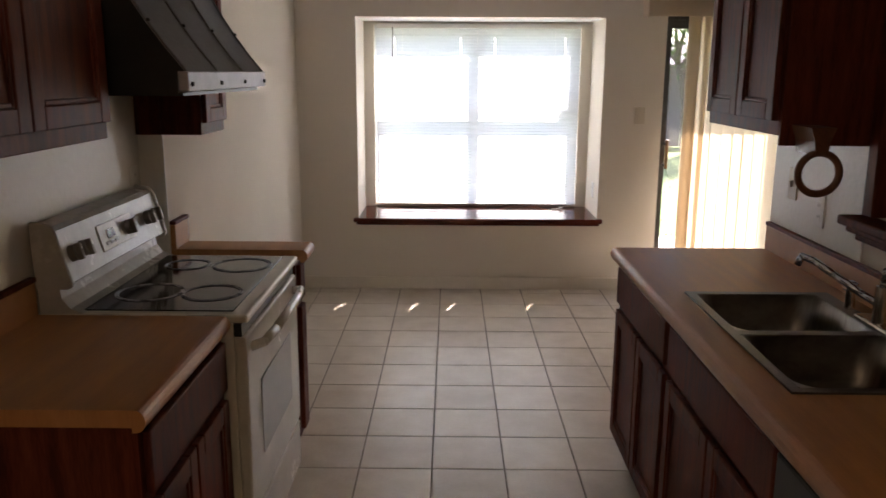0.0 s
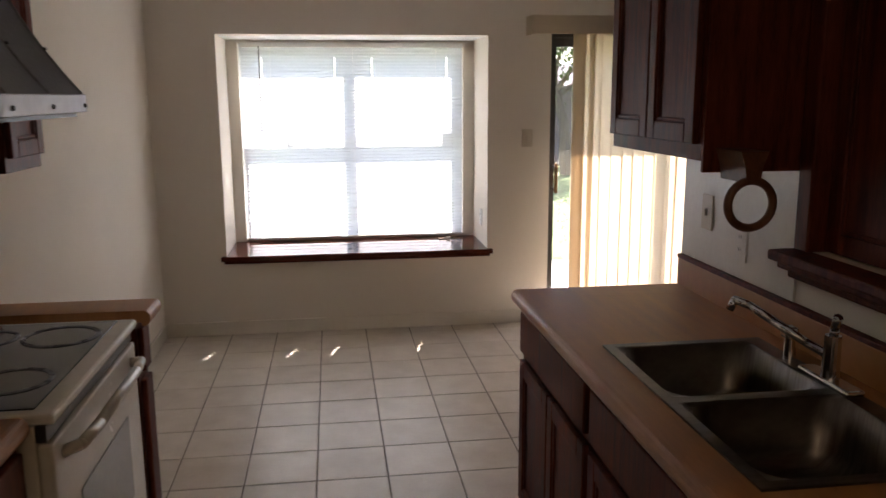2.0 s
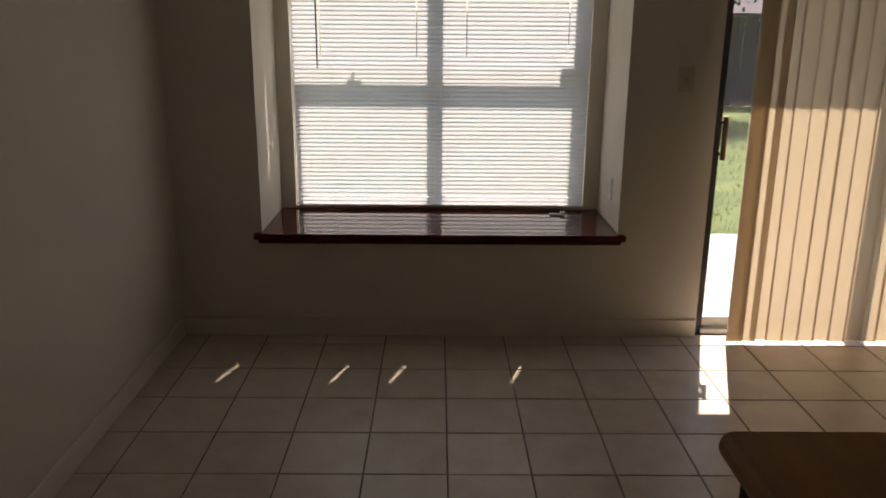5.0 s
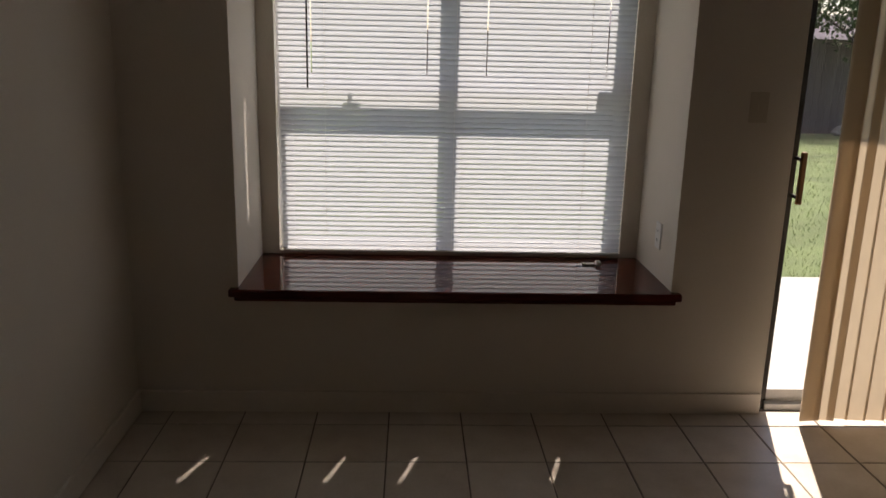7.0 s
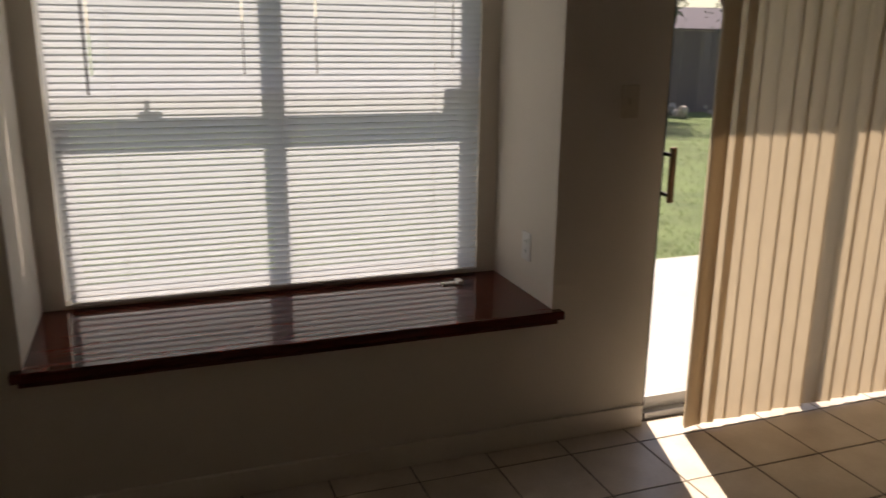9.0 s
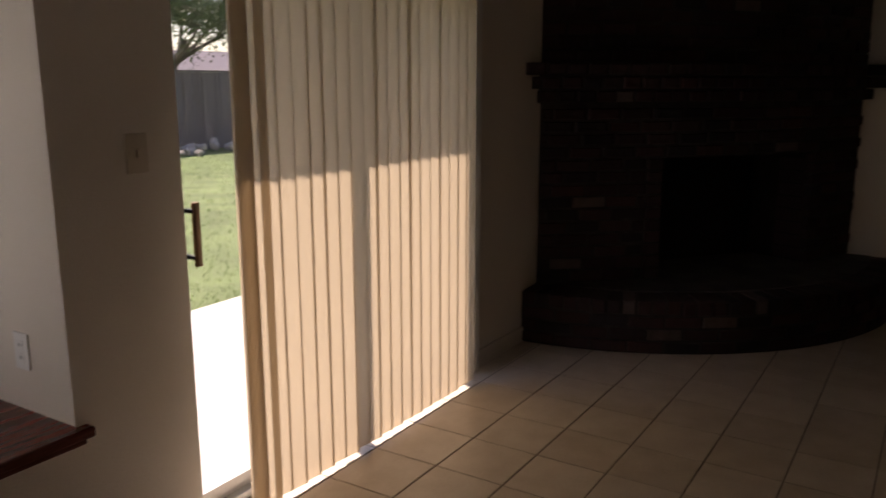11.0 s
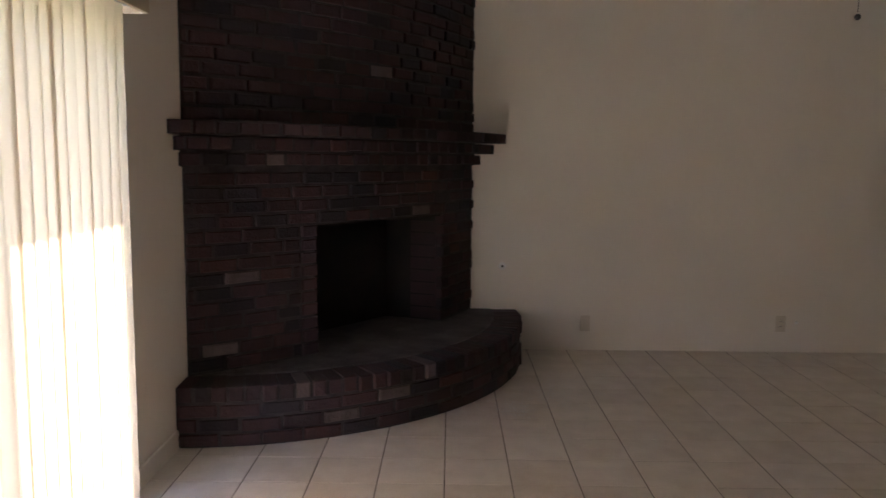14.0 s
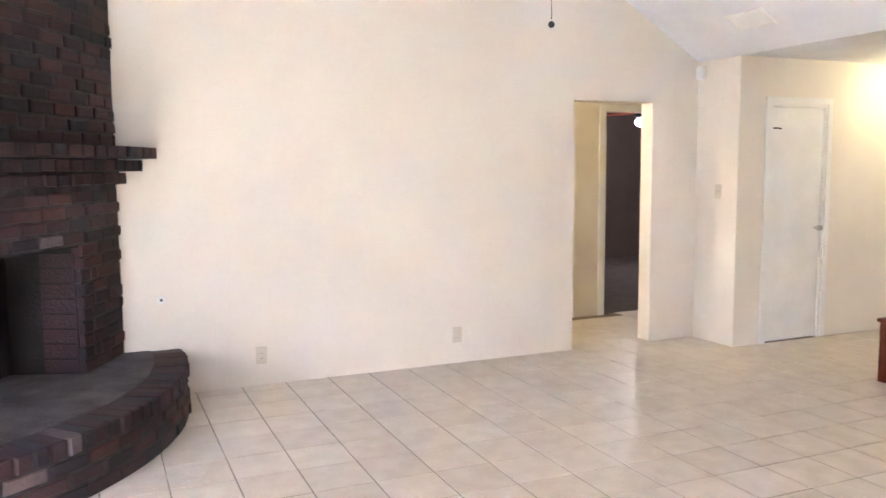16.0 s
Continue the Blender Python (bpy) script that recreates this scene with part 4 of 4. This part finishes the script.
for a, b in ((p0 + inward * .05, q0), (q0, q1), (q1, p1 + inward * .05)):
    d = (b - a).normalized()
    nrm = Vector((d.y, -d.x)) * .012
    if nrm.dot((p0 + p1) / 2 + inward * .2 - (a + b) / 2) < 0:
        nrm = -nrm
    part("firebox_wall", prism(nb(), [tuple(a), tuple(b), tuple(b + nrm), tuple(a + nrm)], HT - .003, FBZ - .013), SOOT, breast)
fd = (q1 - q0).length
for k in range(8):
    for side in (0, 1):
        base, far = (p0, q0) if side == 0 else (p1, q1)
        d = (far - base)
        mid = base + d * .30
        ob = new("firebrick", BRICKS[k % 6])
        ob.parent = breast
        ang = math.degrees(math.atan2(d.y, d.x))
        flip = 0 if side == 1 else 180
        ob.matrix_basis = pose(mid.x, mid.y, HT + .045 + k * .088, 0, 0, ang + flip) @ Matrix.Translation((0, -.008, 0)) @ Matrix.Diagonal((.20, .03, .078, 1))
z, k = HT, 0
while z < MZ0 - .03:
    h = min(.0755, MZ0 - z)
    off = .104 * (k % 2) + .03 * (k % 3)
    if z < FBZ - .03:
        lay(breast, breast_line, 0, f0 - .10, z, h, .208, offset=off)
        lay(breast, breast_line, f0 - .10, f0 + .012, z, h, .112, proud=.022)
        lay(breast, breast_line, f1 - .012, f1 + .10, z, h, .112, proud=.022)
        lay(breast, breast_line, f1 + .10, breast_line.length, z, h, .208, offset=off)
    else:
        lay(breast, breast_line, 0, breast_line.length, z, h, .208, offset=off)
    z += h
    k += 1
mantel = part("mantel", prism(nb(), [tuple(p) for p in arc((3.92, YN), (XE, -.50), .18)] + [tuple(CORNER)], MZ0, MZ1 - .008), MORTAR, fp, "corbelled brick mantel shelf")
for k, (a, b, sag) in enumerate(((3.90, -.54, .19), (3.83, -.64, .21), (3.75, -.73, .23))):
    z0 = MZ0 + k * (MZ1 - MZ0) / 3
    line = Course(arc((a, YN), (XE, b), sag))
    part("ledge", prism(nb(), [tuple(p) for p in line.pts] + [tuple(CORNER)], z0 + .004, z0 + .073), MORTAR, mantel)
    lay(mantel, line, 0, line.length, z0, (MZ1 - MZ0) / 3 - .001, .118, proud=.014, deep=.10, offset=.06 * (k % 2))
stack_line = breast_line
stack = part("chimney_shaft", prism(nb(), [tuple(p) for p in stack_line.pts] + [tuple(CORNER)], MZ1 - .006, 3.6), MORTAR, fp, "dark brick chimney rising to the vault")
z, k = MZ1, 0
while z < 3.1:
    s_from = 0.0
    lo = (z + .08 - LOWZ) / SLOPE
    keep = [s for s, p in zip(stack_line.s, stack_line.pts) if YN - p.y > lo]
    if keep:
        lay(stack, stack_line, keep[0], stack_line.length, z, .0755, .208, offset=.104 * (k % 2) + .03 * (k % 3))
    z += .0755
    k += 1

# ---- living room, entry and hall ----
cl = tagged(new("door_2"), "closed flat white closet door with small knob", "door", kind="structure")
cl.location = (CX, (DY0 + DY1) / 2, 0)
part("door_leaf", box(nb(), CX + .012, CX + .05, DY0 + .028, DY1 - .028, .012, DZ - .028, bevel=.002), WHITE, cl)
part("door_knob", tube(tube(nb(), (CX + .012, DY0 + .085, .96), (CX - .03, DY0 + .085, .96), .010, .012, 12), (CX - .028, DY0 + .085, .96), (CX - .055, DY0 + .085, .96), .026, .022, 16), CHROME, cl)
for b in ((DY0 - .055, DY0 + .0, 0, DZ + .055), (DY1, DY1 + .055, 0, DZ + .055), (DY0, DY1, DZ, DZ + .055)):
    part("casing", box(nb(), CX - .014, CX - .0005, *b, bevel=.004), WHITE, cl)
for b in ((DY0, DY0 + .024, 0, DZ), (DY1 - .024, DY1, 0, DZ), (DY0 + .024, DY1 - .024, DZ - .024, DZ)):
    part("jamb", box(nb(), CX, CX + .11, *b), WHITE, cl)
hook = thing("door_hook", "small dark latch hook high on the closet door", "hook", (CX + .012, DY1 - .07, 1.80))
bm = nb()
rod(bm, [(CX + .012, DY1 - .05, 1.80), (CX - .012, DY1 - .06, 1.80), (CX - .014, DY1 - .11, 1.795)], .006, 8)
part("hook_bar", bm, BRONZE, hook)
bd = tagged(new("door_3"), "open bedroom doorway with cream casing", "doorway", kind="structure")
bd.location = (HX, (BY0 + BY1) / 2, 0)
for b in ((BY1, BY1 + .07, 0, BZ + .07), (BY0 - .07, BY0, 0, BZ + .07), (BY0, BY1, BZ, BZ + .07)):
    part("casing", box(nb(), HX - .016, HX - .0005, *b, bevel=.004), WHITE, bd)
for b in ((BY1 - .018, BY1, 0, BZ), (BY0, BY0 + .018, 0, BZ)):
    part("jamb", box(nb(), HX, HX + .12, *b), WHITE, bd)
leaf = part("door_leaf", box(nb(), HX + .13, HX + .93, BY1 - .06, BY1 - .022, .012, BZ - .02, bevel=.002), SHADEBROWN, bd, "dark door standing open")
part("door_knob", tube(nb(), (HX + .20, BY1 - .06, .93), (HX + .20, BY1 - .12, .93), .012, .027, 16), CHROME, leaf)
fan = thing("ceiling_fan", "lit bedroom ceiling fan with dark blades", "ceiling fan", (9.5, -7.28, 2.30))
part("down_rod", tube(nb(), (9.5, -7.28, 2.25), (9.5, -7.28, FLATZ), .02), BRONZE, fan)
part("motor", tube(nb(), (9.5, -7.28, 2.16), (9.5, -7.28, 2.27), .10, .12, 24), BRONZE, fan)
bm = nb()
for v in bmesh.ops.create_uvsphere(bm, u_segments=24, v_segments=12, radius=.11)["verts"]:
    v.co.z *= .62
bmesh.ops.translate(bm, vec=(9.5, -7.28, 2.09), verts=bm.verts)
globe = part("lamp_globe", bm, glow("lit_opal_glass", (1.0, .93, .80), 0.12), fan, "glowing opal glass globe", smooth=True)
for k in range(5):
    bm = box(nb(), .12, .62, -.06, .06, -.006, .006, bevel=.004)
    bmesh.ops.transform(bm, matrix=pose(9.5, -7.28, 2.22, 0, 0, 20 + 72 * k) @ pose(0, 0, 0, 10), verts=bm.verts)
    part("blade", bm, WOOD, fan)
el = thing("ceiling_light", "lit round glass ceiling light in the entry", "ceiling light", (4.95, -6.78, LOWZ))
part("base", tube(nb(), (4.95, -6.78, LOWZ - .03), (4.95, -6.78, LOWZ - .0005), .13, .12, 28), CHROME, el)
bm = nb()
for v in bmesh.ops.create_uvsphere(bm, u_segments=24, v_segments=12, radius=.12)["verts"]:
    v.co.z *= .55
bmesh.ops.translate(bm, vec=(4.95, -6.78, LOWZ - .05), verts=bm.verts)
part("glass_bowl", bm, glow("lit_warm_glass", (1.0, .84, .45), 0.25), el, "glowing warm glass bowl", smooth=True)
lamp("entry_bulb", (4.95, -6.78, LOWZ - .20), 0.13, (1.0, .74, .28), .06)
lamp("fan_bulb", (9.5, -7.28, 1.93), 0.45, (1.0, .85, .65), .08)
# Unseen source without a fixture, added to light the hall walls yellow
lamp("hall_fill", (6.6, -3.4, 2.25), 0.36, (1.0, .76, .36), .06)
vent = thing("ceiling_vent", "white louvred air vent in the vault", "vent", (5.03, -4.81, LOWZ + SLOPE * (-4.81 - YLOW)))
tilt = Matrix.Translation((5.03, -4.81, LOWZ + SLOPE * (-4.81 - YLOW))) @ pose(0, 0, 0, math.degrees(math.atan(SLOPE)))
bm = nb()
for b in ((-.18, .18, -.09, -.07), (-.18, .18, .07, .09), (-.18, -.16, -.07, .07), (.16, .18, -.07, .07)):
    box(bm, *b, -.014, 0)
bmesh.ops.transform(bm, matrix=tilt, verts=bm.verts)
part("frame", bm, WHITEPLATE, vent)
for k in range(6):
    bm = box(nb(), -.16, .16, -.010, .010, -.001, .001)
    bmesh.ops.transform(bm, matrix=tilt @ Matrix.Translation((0, -.055 + .022 * k, -.007)) @ pose(0, 0, 0, 35), verts=bm.verts)
    part("slat", bm, WHITEPLATE, vent)
bm = box(nb(), -.16, .16, -.07, .07, -.0035, -.0015)
bmesh.ops.transform(bm, matrix=tilt, verts=bm.verts)
part("backing", bm, DARKHOLE, vent)
pc = thing("pull_chain", "thin pull chain with a dark knob hanging down", "pull chain", (2.5, -1.6, 1.9))
part("chain", tube(nb(), (2.5, -1.6, 1.93), (2.5, -1.6, RIDGEZ - SLOPE * .5), .0012, .0012, 6), BRONZE, pc)
bm = nb()
bmesh.ops.create_uvsphere(bm, u_segments=14, v_segments=8, radius=.010)
bmesh.ops.translate(bm, vec=(2.5, -1.6, 1.915), verts=bm.verts)
part("knob", bm, BLACK, pc, smooth=True)
lw = thing("low_cabinet", "low dark cherry cabinet standing in the entry", "cabinet", (3.9, -5.35, 0))
part("body", box(nb(), 3.60, 4.215, -5.62, -5.27, 0, .42, bevel=.004), WOOD, lw)
part("top", box(nb(), 3.58, 4.225, -5.64, -5.25, .42, .445, bevel=.004), WOOD, lw)

kl = thing("kitchen_light", "warm lit glass dome on the kitchen ceiling", "ceiling light", (-.1, -6.0, FLATZ))
part("base", tube(nb(), (-.1, -6.0, FLATZ - .03), (-.1, -6.0, FLATZ - .0005), .16, .15, 28), CHROME, kl)
bm = nb()
for v in bmesh.ops.create_uvsphere(bm, u_segments=24, v_segments=12, radius=.15)["verts"]:
    v.co.z *= .5
bmesh.ops.translate(bm, vec=(-.1, -6.0, FLATZ - .05), verts=bm.verts)
part("glass_bowl", bm, glow("lit_kitchen_glass", (1.0, .86, .62), 0.4), kl, "glowing warm glass bowl", smooth=True)
lamp("kitchen_bulb", (-.1, -6.0, FLATZ - .20), 1.05, (1.0, .76, .48), .10)

# Two loose clusters of small pale flecks on the tiles by the hearth
bm = nb()
rng = random.Random(33)
for k in range(900):
    cx, cy = (4.46, -.70) if k < 640 else (4.75, -.95)
    x, y, q = rng.gauss(cx, .10), rng.gauss(cy, .06), rng.uniform(.0015, .0060)
    bm.faces.new([bm.verts.new((x + q * math.cos(a) * rng.uniform(.6, 1.2), y + q * math.sin(a) * rng.uniform(.6, 1.2), .0012)) for a in (0, 1.05, 2.1, 3.14, 4.2, 5.25)])
tagged(part("pale_flecks", bm, FLECK), "small pale flecks scattered on the tiles", "dust", kind="stuff")

# ---- outdoors ----
setting("ground", [(-900, 900, YN + .16, 1500, -.5, -.10)], GRASS, "lawn of the back garden", "lawn")
setting("patio", [(-6, 10, YN + .15, 3.40, -.25, -.055)], CONCRETE, "pale sunlit concrete patio slab", "patio", bevel=.01)
bm = nb()
rng = random.Random(21)
for i in range(26000):
    x, y = rng.uniform(.5, 16), 3.42 + 10.3 * rng.random() ** 1.6
    h, w, a = rng.uniform(.02, .05), rng.uniform(.003, .007), rng.uniform(0, math.pi)
    dx, dy = math.cos(a) * w, math.sin(a) * w
    lx, ly = rng.uniform(-.03, .03), rng.uniform(-.03, .03)
    bm.faces.new((bm.verts.new((x - dx, y - dy, -.105)), bm.verts.new((x + dx, y + dy, -.105)), bm.verts.new((x + lx, y + ly, -.10 + h))))
GRASSBLADE = cloth("grass_blade", (.15, .23, .08), (.19, .27, .08), .35, .6)
tagged(part("grass", bm, GRASSBLADE), "short green lawn grass", "grass", kind="stuff")
fence = thing("fence", "weathered grey board fence behind the lawn", "fence", (9, 14.4, -.1))
board = bpy.data.meshes.new("board")
bm = box(nb(), -.068, .068, -.01, .01, 0, 1.86, bevel=.003)
bm.to_mesh(board)
bm.free()
board.materials.append(FENCEWOOD)
rng = random.Random(5)
for i in range(170):
    ob = new("board", board)
    ob.parent, ob.matrix_parent_inverse = fence, Matrix.Translation(-fence.location)
    ob.matrix_basis = pose(-1 + i * .14, 14.4 + rng.uniform(-.006, .006), -.10 + rng.uniform(-.02, .02), rng.uniform(-.4, .4), rng.uniform(-.5, .5), 0)
for zr in (.25, 1.45):
    part("rail", box(nb(), -1.1, 22.9, 14.43, 14.47, zr, zr + .09), FENCEWOOD, fence)
part("cap_rail", box(nb(), -1.1, 22.9, 14.36, 14.46, 1.765, 1.80), FENCEWOOD, fence, "pale top rail")
nh = thing("neighbour_house", "low house with grey roof behind the fence", "house", (14, 24, 0))
part("wall", box(nb(), 6, 24, 21, 29, -.2, 1.95), SIDING, nh)
part("roof", prism(nb(), [(20.2, 1.90), (25, 2.75), (29.8, 1.90)], 5.4, 24.6, "x"), ROOFING, nh)
for wx in (9, 13, 17):
    w = part("window", box(nb(), wx, wx + 1.2, 20.96, 21.0, .8, 1.75), VINYL, nh)
    part("pane", box(nb(), wx + .07, wx + 1.13, 20.95, 20.965, .87, 1.68), BLACKGLASS, w)
rb = thing("rubble_pile", "pale heap of branches and rubble by the fence", "rubble", (11.5, 13.6, -.1))
for i in range(60):
    bm = nb()
    bmesh.ops.create_icosphere(bm, subdivisions=1, radius=rng.uniform(.05, .16))
    for v in bm.verts:
        v.co *= rng.uniform(.7, 1.2)
    cx = rng.uniform(8.5, 15)
    bmesh.ops.transform(bm, matrix=pose(cx, rng.uniform(13.1, 14.1), -.06 + rng.uniform(0, .16), rng.uniform(0, 90), 0, rng.uniform(0, 90)), verts=bm.verts)
    part("stone", bm, RUBBLE, rb)


def tree(label, x, y, height, spread, leaves, seed):
    """A tapered trunk with limbs and a crown of many small leaves."""
    r = random.Random(seed)
    t = thing("tree", label, "tree", (x, y, -.1))
    bm = nb()
    tips = []

    def limb(p, d, length, rad, level):
        n = 4
        for i in range(n):
            d = (d + Vector((r.uniform(-.16, .16), r.uniform(-.16, .16), r.uniform(-.02, .12)))).normalized()
            q = p + d * (length / n)
            tube(bm, p, q, rad * (1 - .16 * i), rad * (1 - .16 * (i + 1)), 7 if level < 2 else 4)
            p = q
            if level >= 1:
                tips.append((p, level))
        if level < 3:
            for i in range(5 if level == 0 else 4):
                a = r.uniform(0, 2 * math.pi)
                up = r.uniform(.15, .8)
                nd = (Vector((math.cos(a) * spread, math.sin(a) * spread, up)) + d * .4).normalized()
                limb(p - d * r.uniform(0, length * .3), nd, length * r.uniform(.5, .75), rad * .42, level + 1)
    limb(Vector((x, y, -.15)), Vector((0, 0, 1)), height * .42, height * .028, 0)
    part("trunk", bm, BARK, t)
    bm = nb()
    for i in range(leaves):
        p, level = tips[r.randrange(len(tips))]
        c = p + Vector((r.gauss(0, .28), r.gauss(0, .28), r.gauss(0, .22)))
        m = Euler((r.uniform(0, 6), r.uniform(0, 6), r.uniform(0, 6))).to_matrix()
        w = r.uniform(.035, .065)
        vs = [bm.verts.new(c + m @ Vector(v)) for v in ((-w, 0, 0), (0, w * .6, .01), (w, 0, 0), (0, -w * .6, .01))]
        bm.faces.new(vs)
    part("crown", bm, LEAF, t)
    return t


tree("leafy green tree beside the lawn", 4.9, 12.6, 5.6, 1.0, 10000, 3)
tree("low bushy tree before the fence", 8.6, 13.3, 4.4, 1.2, 9000, 6)
tree("spreading tree with thin leaves behind the fence", 14.5, 17.5, 7.0, 1.3, 8000, 9)
tree("bare-branched tree behind the fence", 18.5, 16.6, 7.0, 1.2, 4000, 14)

# ---- floor tiles ----
T = .305
bm = nb()
made = bmesh.ops.create_cube(bm, size=1.0)["verts"]
bmesh.ops.transform(bm, matrix=Matrix.Diagonal((T - .0062, T - .0062, .012, 1)), verts=made)
bmesh.ops.bevel(bm, geom=[e for e in bm.edges if all(v.co.z > 0 for v in e.verts)], offset=.0016, segments=1, affect="EDGES")
tile = bpy.data.meshes.new("tile")
bm.to_mesh(tile)
bm.free()
tile.materials.append(TILE)
rng = random.Random(2)
rest_v, rest_f, count = [], [], 0
proto_v = [v.co.copy() for v in tile.vertices]
proto_f = [tuple(p.vertices) for p in tile.polygons]


def open_floor(x, y):
    if y > YN - .02 and not (SX0 < x < SX1 and y < YN + .03):
        return False
    if x < XK - T / 2 + .02 or (x < XW - T / 2 + .02 and y > -1.6) or y < YS - 1.9:
        return False
    if x > XE + .13:
        return x < HX + .13 and -6.5 < y < -2.95
    return not (x > CX and y < YLOW)


for i in range(-7, 25):
    for j in range(-31, 4):
        x, y = (i + .5) * T, (j + .5) * T
        top_y = min(y + T / 2, YN + (.02 if SX0 < x < SX1 else -.002))
        if not open_floor(x, min(y, top_y - .03)):
            continue
        m = pose(x, y, -.006 + rng.uniform(-.0006, .0006), rng.uniform(-.1, .1), rng.uniform(-.1, .1), 0)
        near = count < 300 and ((-1.2 < x < 3.2 and y > -2.6) or (x > 2.5 and y > -3.4))
        if j == 3:
            d = top_y - .004 - (y - T / 2)
            m = pose(x, y - T / 2 + d / 2 + .002, -.006) @ Matrix.Diagonal((1, d / T, 1, 1))
        left = XW if y > -1.6 else XK
        right = XE if y > HY1 or HY0 > y > YLOW else CX if y < YLOW and x < CX else HX + .055
        a, b = max(x - T / 2, left), min(x + T / 2, right)
        if b - a < T - .001:
            m = Matrix.Translation(((a + b) / 2 - x, 0, 0)) @ m @ Matrix.Diagonal(((b - a) / T, 1, 1, 1))
        if near:
            count += 1
            ob = new("tile", tile)
            ob.parent = floor
            ob.matrix_basis = m @ pose(0, 0, 0, 0, 0, 0)
        else:
            k = len(rest_v)
            rest_v += [tuple(m @ v) for v in proto_v]
            rest_f += [tuple(k + a for a in f) for f in proto_f]
me = bpy.data.meshes.new("tiles")
me.from_pydata(rest_v, [], rest_f)
me.materials.append(TILE)
far_tiles = new("tiles", me)
far_tiles.parent = floor
tagged(far_tiles, kind="stuff")
